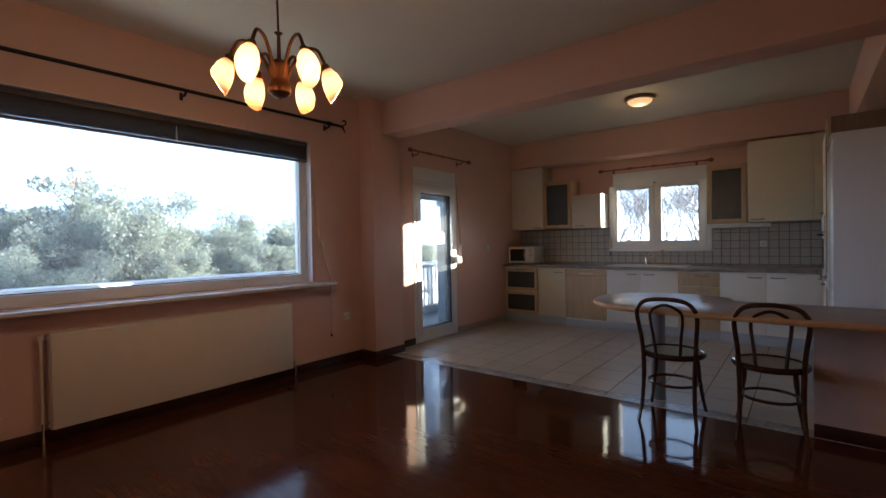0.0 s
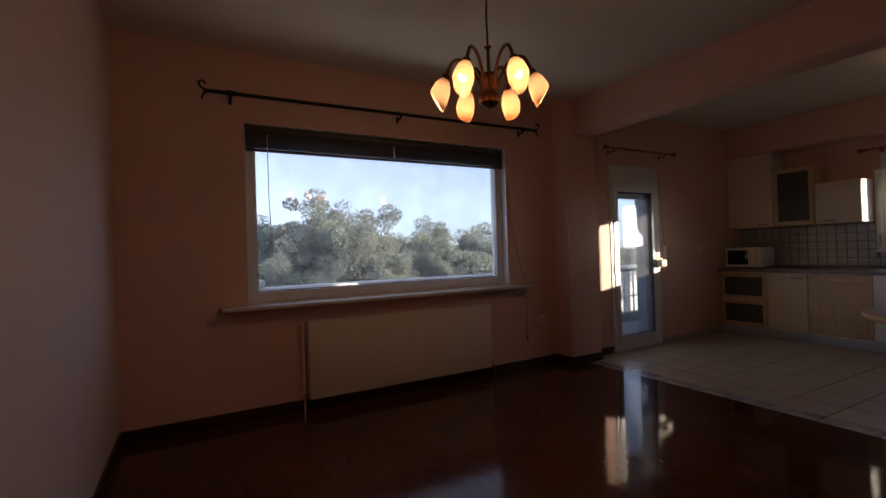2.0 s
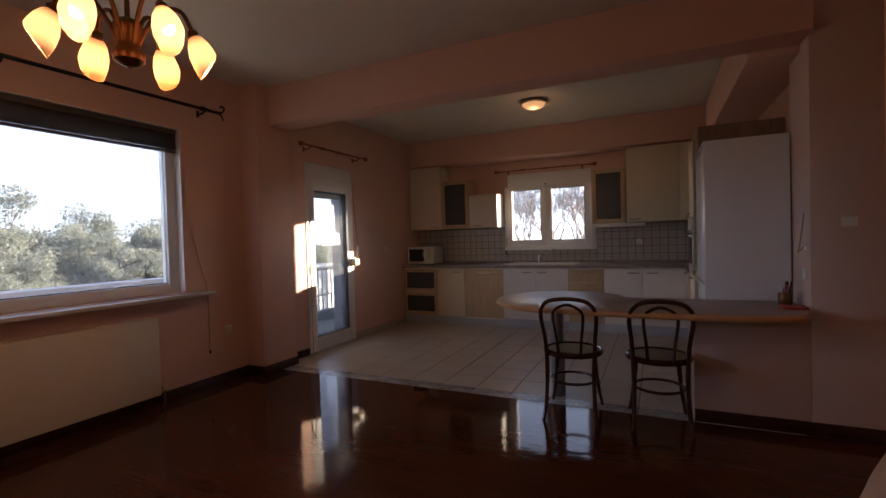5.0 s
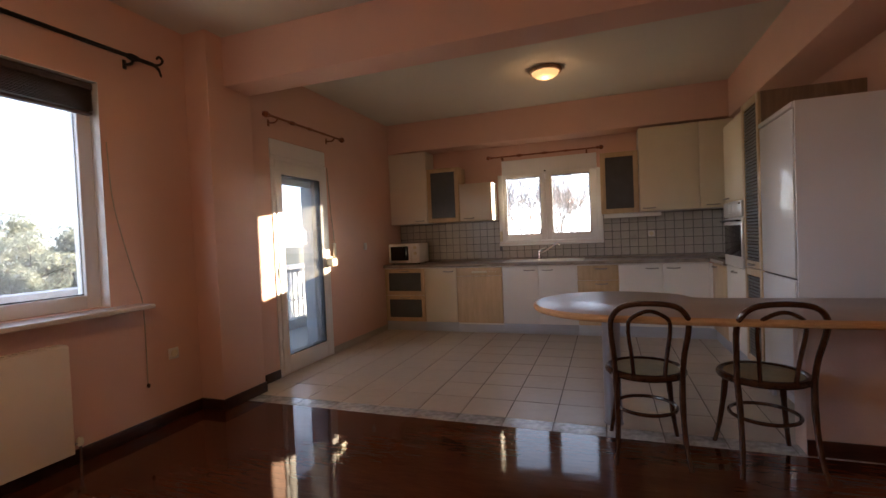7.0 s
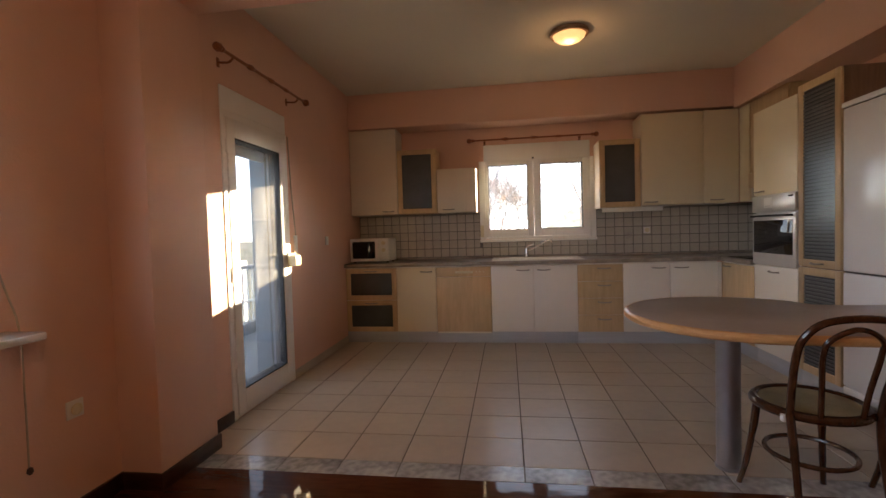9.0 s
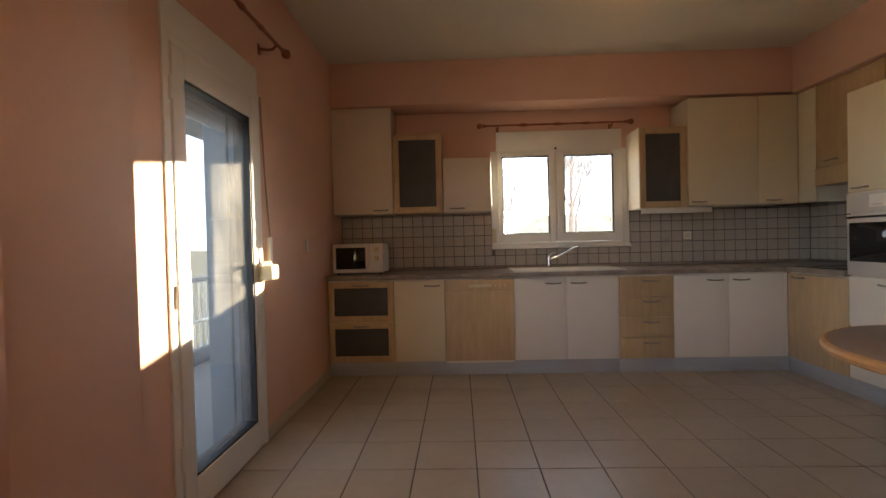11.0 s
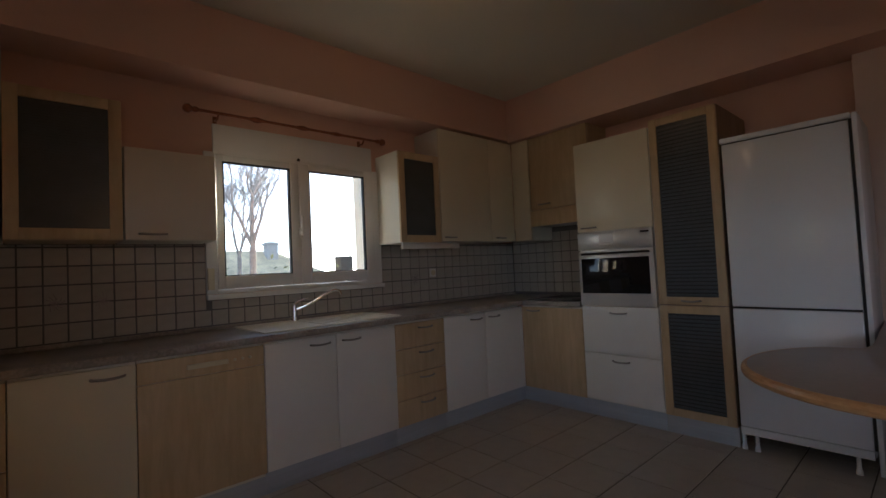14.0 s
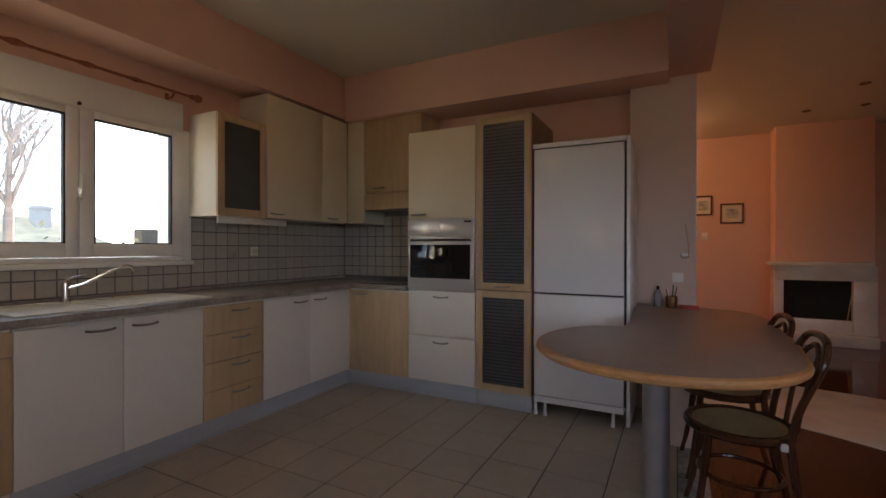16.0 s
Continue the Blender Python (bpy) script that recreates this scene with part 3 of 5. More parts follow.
def socket_plate(name, label, cat, at, axis, w=0.08, h=0.08):
    t = thing(name, label, cat, at)
    x, y, z = at
    if axis == "x+":
        part("plate", bm_box([(x, x + 0.009, y - w / 2, y + w / 2, z - h / 2, z + h / 2)], 0.003), PVC, t)
        part("insert", bm_box([(x + 0.009, x + 0.013, y - w * 0.3, y + w * 0.3, z - h * 0.3, z + h * 0.3)], 0.002), PVC, t)
    elif axis == "x-":
        part("plate", bm_box([(x - 0.009, x, y - w / 2, y + w / 2, z - h / 2, z + h / 2)], 0.003), PVC, t)
        part("insert", bm_box([(x - 0.013, x - 0.009, y - w * 0.3, y + w * 0.3, z - h * 0.3, z + h * 0.3)], 0.002), PVC, t)
    else:
        part("plate", bm_box([(x - w / 2, x + w / 2, y - 0.009, y, z - h / 2, z + h / 2)], 0.003), PVC, t)
        part("insert", bm_box([(x - w * 0.3, x + w * 0.3, y - 0.013, y - 0.009, z - h * 0.3, z + h * 0.3)], 0.002), PVC, t)
    if name == "wall_socket":
        cup = bm_lathe([(0.026, 0.0), (0.026, 0.005), (0.021, 0.006), (0.019, 0.002), (0.002, 0.0015)], 20)
        turn = Matrix.Rotation(radians(90), 4, "Y") if axis == "x+" else Matrix.Rotation(radians(90), 4, "X")
        shift = Vector((0.0128, 0, 0)) if axis == "x+" else Vector((0, -0.0128, 0))
        bmesh.ops.transform(cup, matrix=Matrix.Translation(Vector(at) + shift) @ turn, verts=cup.verts)
        part("recess", cup, CREAM, t, "round socket recess")
    return t


socket_plate("wall_socket", "white wall socket on the salmon wall", "socket", (LW, 3.47, 0.49), "x+")
socket_plate("light_switch", "white light switch above the bar", "switch", (0.84, 4.069, 1.005), "x-", 0.075, 0.07)
socket_plate("thermostat", "small white thermostat on the pink wall", "thermostat", (1.03, 3.95, 1.335), "y-", 0.08, 0.06)
socket_plate("wall_socket", "white socket in the tiled splashback", "socket", (-0.25, BW - 0.012, 1.19), "y-", 0.075, 0.075)
socket_plate("light_switch", "small white switch beside the kitchen corner", "switch", (DW, 6.20, 1.18), "x+", 0.07, 0.09)

# ---- balcony door ----
dr = thing("door_1", "white pvc glazed balcony door with cream lever handle", "door", (-3.74, 4.950, 0.0), kind="structure")
part("shutter_box", bm_box([(-3.86, DW + 0.006, 4.505, 5.385, 2.092, 2.245)], 0.005), PVC, dr, "white shutter box panel")
part("door_frame", bm_box([(-3.80, DW + 0.010, 4.500, 4.545, 0, 2.09), (-3.80, DW + 0.010, 5.345, 5.390, 0, 2.09), (-3.80, DW + 0.010, 4.545, 5.345, 2.045, 2.09), (-3.80, DW + 0.002, 4.545, 5.345, 0.0, 0.02)], 0.004), PVC, dr)
leaf = part("door_leaf", bm_box([(-3.775, -3.682, 4.550, 4.635, 0.022, 2.042), (-3.775, -3.682, 5.255, 5.340, 0.022, 2.042), (-3.775, -3.682, 4.635, 5.255, 0.022, 0.175), (-3.775, -3.682, 4.635, 5.255, 1.918, 2.042)], 0.005), PVC, dr, "white door leaf")
part("gasket", bm_box([(-3.780, -3.690, 4.635, 4.642, 0.175, 1.918), (-3.780, -3.690, 5.244, 5.255, 0.175, 1.918), (-3.780, -3.690, 4.642, 5.244, 0.175, 0.184), (-3.780, -3.690, 4.642, 5.244, 1.906, 1.918)]), RUBBER, leaf, "black rubber seal", smooth=False)
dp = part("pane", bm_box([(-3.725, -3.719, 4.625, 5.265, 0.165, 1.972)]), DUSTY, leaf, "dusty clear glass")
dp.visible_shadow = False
part("handle_plate", bm_box([(-3.682, -3.674, 5.310, 5.350, 0.97, 1.17)], 0.003), CREAM, leaf)
part("lever", bm_tube(smooth_path([(-3.675, 5.330, 1.085), (-3.64, 5.330, 1.085), (-3.625, 5.335, 1.085), (-3.622, 5.265, 1.085), (-3.624, 5.205, 1.08)], 4), 0.010, 10), CREAM, leaf, "cream lever handle")
part("lock_case", bm_box([(-3.674, -3.60, 5.300, 5.405, 0.985, 1.075)], 0.014), CREAM, leaf, "bulky cream latch cover")
part("hinge", bm_tube([(-3.685, 4.542, 1.80), (-3.685, 4.542, 1.90)], 0.011, 10), PVC, dr)
part("hinge", bm_tube([(-3.685, 4.542, 0.93), (-3.685, 4.542, 1.03)], 0.011, 10), PVC, dr)
part("hinge", bm_tube([(-3.685, 4.542, 0.25), (-3.685, 4.542, 0.35)], 0.011, 10), PVC, dr)
sh = part("roller_shutter", bm_box([(-3.90, -3.885, 4.530, 5.360, 1.86, 2.10)], 0.002), CONCRETE, dr, "grey rolled-up shutter edge")
part("shutter_slats", bm_box([(-3.885, -3.879, 4.530, 5.360, 1.862 + 0.04 * k, 1.896 + 0.04 * k) for k in range(6)], 0.002), CONCRETE, sh)
# guide rails carry the balcony's shade tone in their colour
for y0, y1, g in ((4.502, 4.528, 4.530), (5.362, 5.388, 5.356)):
    gr = part("guide_rail", bm_box([(-4.022, -3.803, y0, y1, 0.0, 2.20)], 0.003), SHADEBLUE, dr, "shutter guide rail toned blue-grey for shade")
    part("brush_seal", bm_box([(-3.880, -3.866, g, g + 0.004, 0.0, 1.90)]), RUBBER, gr, smooth=False)
strap = thing("shutter_strap", "thin pale shutter strap beside the balcony door", "strap", (DW, 5.440, 2.0))
part("strap", bm_tube([(DW + 0.012, 5.405, 2.08), (DW + 0.013, 5.440, 1.6), (DW + 0.014, 5.490, 1.22)], 0.005, 6), CORD, strap)
part("strap_guide", bm_box([(DW, DW + 0.02, 5.470, 5.510, 1.06, 1.24)], 0.004), PVC, strap)

# balcony outside the door, its blue shade put into the base colour
struct("balcony_floor", [(-5.40, O, 3.60, 9.2, -0.22, -0.03)], SHADEBLUE, "balcony slab toned blue-grey for shade", "balcony")
struct("balcony_ceiling", [(-5.40, O, 4.50, 9.2, 2.40, 2.60)], SHADEBLUE, "slab over the balcony toned blue-grey for shade", "ceiling")
struct("balcony_side_wall", [(-4.38, O, 6.00, 6.22, -0.05, 2.395)], SHADEBLUE, "smooth wall beside the balcony door, toned blue-grey for shade", "wall", 0.01)
struct("facade_west", [(O - 0.03, O, 6.22, 9.2, -0.05, 2.395)], FACADE, "white rendered outer wall along the balcony", "wall")
rail = thing("balcony_railing", "white metal balcony railing on a low parapet", "railing", (-5.3, 5.2, 0))
part("parapet", bm_box([(-5.38, -5.24, 3.62, 9.1, -0.03, 0.12)], 0.006), SHADEBLUE, rail, "parapet toned blue-grey for shade")
part("top_rail", bm_box([(-5.34, -5.28, 3.62, 9.1, 0.82, 0.87)], 0.008), CONCRETE, rail, "grey top rail")
part("low_rail", bm_box([(-5.33, -5.29, 3.62, 9.1, 0.38, 0.41)], 0.006), PVC, rail)
for k in range(47):
    y = 3.68 + 0.115 * k
    part("baluster", bm_box([(-5.32, -5.30, y - 0.01, y + 0.01, 0.12, 0.83)]), PVC, rail, smooth=False)
struct("terrace_ledge", [(-6.6, -6.3, -4.5, 9.0, -4.6, 0.855)], FACADE, "white rendered parapet of the terrace outside", "parapet", 0.01)
struct("terrace_post", [(-6.62, -6.28, 0.45, 0.98, 0.855, 0.955)], FACADE, "low white block on the terrace parapet", "parapet", 0.01)

# ---- chandelier ----
CX, CY = -1.78, 1.457


def cz(z):
    """Heights of the lamp body, drawn out from its lowest point."""
    return 1.957 + (z - 2.07) * 0.86


ch = thing("chandelier", "six-armed bronze chandelier with lit amber glass shades", "chandelier", (CX, CY, H))
part("ceiling_rose", bm_lathe([(0.055, H), (0.052, H - 0.02), (0.02, H - 0.04), (0.008, H - 0.05)], 20, (CX, CY, 0)), BRONZE, ch)
part("chain", bm_tube([(CX, CY, H - 0.04), (CX + 0.006, CY, 2.62), (CX - 0.005, CY, 2.42), (CX, CY, cz(2.40))], 0.005, 6), BRONZE, ch)
part("stem", bm_lathe([(r, cz(z)) for r, z in ((0.006, 2.44), (0.02, 2.43), (0.008, 2.415), (0.009, 2.29), (0.035, 2.275), (0.050, 2.25), (0.046, 2.22), (0.036, 2.18), (0.045, 2.145), (0.052, 2.13), (0.050, 2.105), (0.030, 2.085), (0.010, 2.08), (0.008, 2.07))], 20, (CX, CY, 0)), BRONZE, ch, "turned bronze and wood body")
shade_prof = [(0.014, 0.0), (0.026, -0.010), (0.039, -0.035), (0.048, -0.070), (0.049, -0.100), (0.042, -0.130)]


def shade_mesh():
    bm = bmesh.new()
    rings = []
    for r, z in shade_prof:
        ring = []
        for k in range(20):
            a = 2 * math.pi * k / 20
            cut = 0.034 * math.cos(a) if z < -0.12 else 0.016 * math.cos(a) if z < -0.09 else 0
            ring.append(bm.verts.new((r * math.cos(a), r * math.sin(a), z + cut)))
        rings.append(ring)
    for a, b in zip(rings, rings[1:]):
        for k in range(20):
            bm.faces.new((a[k], a[(k + 1) % 20], b[(k + 1) % 20], b[k]))
    bm.faces.new(rings[0])
    bmesh.ops.solidify(bm, geom=bm.faces[:], thickness=0.003)
    return to_mesh("shade", bm, SHADE)


SHADE_ME = shade_mesh()
BULB_ME = to_mesh("lamp_bulb", bm_lathe([(0.010, -0.02), (0.014, -0.035), (0.022, -0.06), (0.024, -0.08), (0.016, -0.098), (0.003, -0.104)], 14), BULB)
for k in range(6):
    a = radians(60 * k - 3)
    ca, sa = math.cos(a), math.sin(a)
    ex = lambda r, z: (CX + 0.86 * r * ca, CY + 0.86 * r * sa, cz(z))
    arm = part("arm", bm_tube(smooth_path([ex(0.03, 2.16), ex(0.07, 2.26), ex(0.13, 2.35), ex(0.20, 2.36), ex(0.243, 2.285)], 6), 0.008, 8), BRONZE, ch)
    part("socket_cup", bm_lathe([(0.006, 0.02), (0.018, 0.012), (0.020, -0.012), (0.015, -0.02)], 12, ex(0.247, 2.268)), BRONZE, arm)
    tilt = Matrix.Translation(ex(0.252, 2.262)) @ Matrix.Rotation(a, 4, "Z") @ Matrix.Rotation(radians(-20), 4, "Y")
    for nm, me, lab in (("shade", SHADE_ME, "lit amber glass"), ("lamp_bulb", BULB_ME, "glowing bulb")):
        o = new(nm, me)
        o.parent = ch
        o.matrix_local = Matrix.Translation((-CX, -CY, -H)) @ tilt
        o["label"] = lab
    bulb(*(tilt @ Vector((0.012, 0, -0.120))), 0.6, 0.012)

struct("window_reveal", [(KWIN[1] - 0.03, KWIN[1], BW + 0.12, BW + 0.255, KWIN[2], KWIN[3]), (KWIN[0], KWIN[0] + 0.01, BW + 0.12, BW + 0.255, KWIN[2], KWIN[3])], FACADE, "cream rendered outer reveal of the kitchen window", "reveal")

# ---- kitchen ceiling lamp ----
KX, KY = -1.30, 5.71
cl = thing("ceiling_lamp", "lit round flush ceiling lamp with a brown rim", "ceiling lamp", (KX, KY, H))
part("rim", bm_lathe([(0.155, 0), (0.162, -0.018), (0.155, -0.036), (0.138, -0.040), (0.134, -0.02), (0.134, 0)], 36, (KX, KY, H)), LAMP_RIM, cl, "brown wooden ring")
part("dome", bm_lathe([(0.134, -0.03), (0.125, -0.052), (0.095, -0.078), (0.05, -0.092), (0.008, -0.096)], 36, (KX, KY, H)), DOME, cl, "lit frosted glass dome")
bulb(KX, KY, H - 0.13, 0.35, 0.06, (1.0, 0.55, 0.22))

# unseen hall lamp round the corner, added for the warm glow on the far wall
hl = thing("ceiling_lamp", "unseen round flush lamp added to light the hall", "ceiling lamp", (3.7, 4.75, H))
part("rim", bm_lathe([(0.155, 0), (0.162, -0.018), (0.155, -0.036), (0.134, -0.040), (0.134, 0)], 28, (3.7, 4.75, H)), RODWOOD, hl)
part("dome", bm_lathe([(0.134, -0.03), (0.125, -0.052), (0.095, -0.078), (0.05, -0.092), (0.008, -0.096)], 28, (3.7, 4.75, H)), DOME, hl)
bulb(3.7, 4.75, H - 0.2, 5.0, 0.08, (1.0, 0.50, 0.20))


# ---- kitchen units ----
FY, UY = 6.70, 6.97            # fronts of base and wall units
FX = 0.30                      # front of the tall units
ZB, ZT = 0.125, 0.845


def handle_x(parent, xc, y, z, w=0.13):
    """A bow handle on a front that faces -y."""
    part("handle", bm_tube(smooth_path([(xc - w / 2, y, z), (xc - w / 2 + 0.012, y - 0.020, z - 0.001), (xc, y - 0.026, z - 0.004), (xc + w / 2 - 0.012, y - 0.020, z - 0.001), (xc + w / 2, y, z)], 4), 0.0065, 8), HANDLE, parent, "satin metal bow handle")


def handle_y(parent, x, yc, z, w=0.13):
    """A bow handle on a front that faces -x."""
    part("handle", bm_tube(smooth_path([(x, yc - w / 2, z), (x - 0.020, yc - w / 2 + 0.012, z - 0.001), (x - 0.026, yc, z - 0.004), (x - 0.020, yc + w / 2 - 0.012, z - 0.001), (x, yc + w / 2, z)], 4), 0.0065, 8), HANDLE, parent, "satin metal bow handle")


def front_x(parent, x0, x1, y, z0, z1, material, handle=None, name="door"):
    d = part(name, bm_box([(x0 + 0.002, x1 - 0.002, y, y + 0.019, z0 + 0.002, z1 - 0.002)], 0.003), material, parent)
    if handle:
        handle_x(d, handle[0], y, handle[1])
    return d


def front_y(parent, y0, y1, x, z0, z1, material, handle=None, name="door"):
    d = part(name, bm_box([(x, x + 0.019, y0 + 0.002, y1 - 0.002, z0 + 0.002, z1 - 0.002)], 0.003), material, parent)
    if handle:
        handle_y(d, x, handle[0], handle[1])
    return d


def glazed_x(parent, x0, x1, y, z0, z1, fw=0.06, ribs=True):
    """A wooden framed front with reeded smoked glass, facing -y."""
    d = part("glazed_door", bm_box([(x0 + 0.002, x0 + fw, y, y + 0.02, z0 + 0.002, z1 - 0.002), (x1 - fw, x1 - 0.002, y, y + 0.02, z0 + 0.002, z1 - 0.002), (x0 + fw, x1 - fw, y, y + 0.02, z0 + 0.002, z0 + fw), (x0 + fw, x1 - fw, y, y + 0.02, z1 - fw, z1 - 0.002)], 0.002), MAPLE, parent, "pale maple frame")
    n = int((z1 - z0 - 2 * fw) / 0.014)
    p = part("pane", bm_box([(x0 + fw - 0.004, x1 - fw + 0.004, y + 0.010, y + 0.014, z0 + fw - 0.004, z1 - fw + 0.004)] + [(x0 + fw, x1 - fw, y + 0.0075, y + 0.010, z0 + fw + 0.014 * k + 0.002, z0 + fw + 0.014 * k + 0.012) for k in range(n)]), REEDED, d, "smoked reeded glass", smooth=False)
    return d


def glazed_y(parent, y0, y1, x, z0, z1, fw=0.055):
    """A wooden framed front with slatted glass, facing -x."""
    d = part("glazed_door", bm_box([(x, x + 0.02, y0 + 0.002, y0 + fw, z0 + 0.002, z1 - 0.002), (x, x + 0.02, y1 - fw, y1 - 0.002, z0 + 0.002, z1 - 0.002), (x, x + 0.02, y0 + fw, y1 - fw, z0 + 0.002, z0 + fw), (x, x + 0.02, y0 + fw, y1 - fw, z1 - fw, z1 - 0.002)], 0.002), MAPLE, parent, "pale maple frame")
    part("pane", bm_box([(x + 0.012, x + 0.016, y0 + fw - 0.004, y1 - fw + 0.004, z0 + fw - 0.004, z1 - fw + 0.004)]), REEDED, d, "smoked glass", smooth=False)
    n = int((z1 - z0 - 2 * fw) / 0.026)
    for k in range(n):
        z = z0 + fw + 0.026 * (k + 0.5)
        part("slat", bm_box([(x + 0.005, x + 0.012, y0 + fw, y1 - fw, z - 0.0075, z + 0.0075)]), SLATMAT, d, smooth=False)
    return d


def base_unit(name, label, x0, x1):
    t = thing(name, label, "base cabinet", ((x0 + x1) / 2, FY + 0.3, 0), "kitchen base units")
    part("carcass", bm_box([(x0 + 0.001, x1 - 0.001, FY + 0.021, BW - 0.005, ZB, 0.858)]), CARCASS, t, smooth=False)
    part("plinth", bm_box([(x0, x1, FY + 0.025, FY + 0.042, 0.0, ZB)], 0.001), KICK, t, "grey metal plinth")
    return t


XS = [DW + 0.004, -3.10, -2.65, -2.04, -1.585, -1.125, -0.66, -0.195, 0.27]
u = base_unit("base_cabinet", "maple base cabinet with two smoked glass drawers", XS[0], XS[1])
for za, zb in ((0.485, ZT), (ZB, 0.482)):
    g = glazed_x(u, XS[0] + 0.004, XS[1], FY, za, zb, 0.056)
    handle_x(g, (XS[0] + XS[1]) / 2, FY, zb - 0.03, 0.14)
u = base_unit("base_cabinet", "cream lacquered base cabinet with one door", XS[1], XS[2])
front_x(u, XS[1], XS[2], FY, ZB, ZT, CREAMLAC, (XS[2] - 0.11, ZT - 0.045))
u = thing("dishwasher", "dishwasher behind a pale maple front panel", "dishwasher", ((XS[2] + XS[3]) / 2, FY + 0.3, 0))
part("body", bm_box([(XS[2] + 0.004, XS[3] - 0.004, FY + 0.022, BW - 0.01, ZB - 0.02, 0.856)]), CARCASS, u, smooth=False)
part("plinth", bm_box([(XS[2], XS[3], FY + 0.025, FY + 0.042, 0, ZB - 0.02)], 0.001), KICK, u, "grey metal plinth")
front_x(u, XS[2], XS[3], FY, ZB, 0.735, MAPLE, None, "front_panel")
cp = front_x(u, XS[2], XS[3], FY, 0.735, ZT, MAPLE, None, "control_panel")
part("grip", bm_box([((XS[2] + XS[3]) / 2 - 0.09, (XS[2] + XS[3]) / 2 + 0.11, FY - 0.012, FY + 0.002, 0.775, 0.800)], 0.005), CREAM, cp, "cream recessed grip")
for k in range(3):
    part("button", bm_lathe([(0.008, 0), (0.008, 0.006), (0.006, 0.008)], 10), CREAM, cp).matrix_local = pose(XS[3] - 0.16 + 0.04 * k, FY, 0.79, 90)
u = base_unit("sink_cabinet", "white lacquered sink cabinet with two doors", XS[3], XS[5])
front_x(u, XS[3], XS[4], FY, ZB, ZT, WHITE, (XS[4] - 0.11, ZT - 0.045))
front_x(u, XS[4], XS[5], FY, ZB, ZT, WHITE, (XS[4] + 0.11, ZT - 0.045))
u = base_unit("drawer_cabinet", "pale maple cabinet with four drawers", XS[5], XS[6])
for k in range(4):
    za = ZB + (ZT - ZB) / 4 * k
    zb = za + (ZT - ZB) / 4
    front_x(u, XS[5], XS[6], FY, za, zb, MAPLE, ((XS[5] + XS[6]) / 2 + 0.04, zb - 0.04), "drawer_front")
u = base_unit("base_cabinet", "white lacquered corner cabinet with two doors", XS[6], XS[8])
front_x(u, XS[6], XS[7], FY, ZB, ZT, WHITE, (XS[7] - 0.11, ZT - 0.045))
front_x(u, XS[7], XS[8], FY, ZB, ZT, WHITE, (XS[7] + 0.11, ZT - 0.045))
part("corner_plinth", bm_box([(XS[8], FX + 0.042, FY + 0.025, FY + 0.042, 0.0, ZB)], 0.001), KICK, u, "grey metal plinth")
part("corner_post", bm_box([(XS[8], XS[8] + 0.03, FY - 0.002, FY + 0.03, ZB, ZT)], 0.003), WHITE, u, "white corner strip")
u = thing("base_cabinet", "pale maple base cabinet beside the oven", "base cabinet", (0.6, 6.38, 0), "kitchen base units")
part("carcass", bm_box([(FX + 0.021, RW - 0.005, 6.085, 6.699, ZB, 0.858)]), CARCASS, u, smooth=False)
part("plinth", bm_box([(FX + 0.025, FX + 0.042, 6.085, 6.745, 0, ZB)], 0.001), KICK, u, "grey metal plinth")
front_y(u, 6.085, 6.700, FX, ZB, ZT, MAPLE, (6.57, ZT - 0.03))

# worktop, one bend round the corner
wt = [(DW + 0.002, 6.672), (0.272, 6.672), (0.272, 6.086), (RW - 0.003, 6.086), (RW - 0.003, BW - 0.003), (DW + 0.002, BW - 0.003)]
top = thing("worktop", "grey-brown speckled laminate worktop round the corner", "worktop", (-1.5, 7.0, 0.86))
part("slab", bm_prism(wt, 0.860, 0.900, 0.006), WORKTOP, top)
part("upstand", bm_box([(DW + 0.002, RW - 0.015, BW - 0.028, BW - 0.014, 0.900, 0.925)], 0.005), WORKTOP, top)

# sink and tap
sk = thing("sink", "cream double sink with a draining board set in the worktop", "sink", (-1.52, 6.98, 0.9))
part("rim", bm_box([(-2.03, -1.05, 6.72, 6.745, 0.900, 0.910), (-2.03, -1.05, 7.20, 7.24, 0.900, 0.910), (-2.03, -1.98, 6.745, 7.20, 0.900, 0.910), (-1.09, -1.05, 6.745, 7.20, 0.900, 0.910), (-1.62, -1.58, 6.745, 7.20, 0.900, 0.909), (-1.98, -1.62, 6.745, 7.20, 0.899, 0.904), (-1.58, -1.09, 6.745, 7.20, 0.899, 0.9035)], 0.003), CARCASS, sk, "cream rim")
part("drainer_ribs", bm_box([(-1.56 + 0.05 * k, -1.545 + 0.05 * k, 6.77, 7.17, 0.903, 0.907) for k in range(9)], 0.001), CARCASS, sk)
tp = thing("tap", "chrome single-lever kitchen tap", "tap", (-1.63, 7.215, 0.91))
part("base", bm_lathe([(0.026, 0), (0.024, 0.012), (0.020, 0.03), (0.021, 0.09), (0.018, 0.11), (0.006, 0.118)], 18, (-1.63, 7.205, 0.909)), CHROME, tp)
part("spout", bm_tube(smooth_path([(-1.63, 7.20, 0.985), (-1.55, 7.15, 1.015), (-1.46, 7.10, 1.070), (-1.40, 7.065, 1.105), (-1.365, 7.045, 1.105), (-1.350, 7.035, 1.075)], 5), 0.0100, 10), CHROME, tp)
part("lever", bm_tube([(-1.63, 7.205, 1.02), (-1.60, 7.19, 1.045), (-1.545, 7.165, 1.06)], 0.009, 8, radii=[0.012, 0.009, 0.006]), CHROME, tp)

# hob on the side worktop
hob = thing("hob", "flat dark glass hob in the side worktop", "hob", (0.62, 6.42, 0.9))
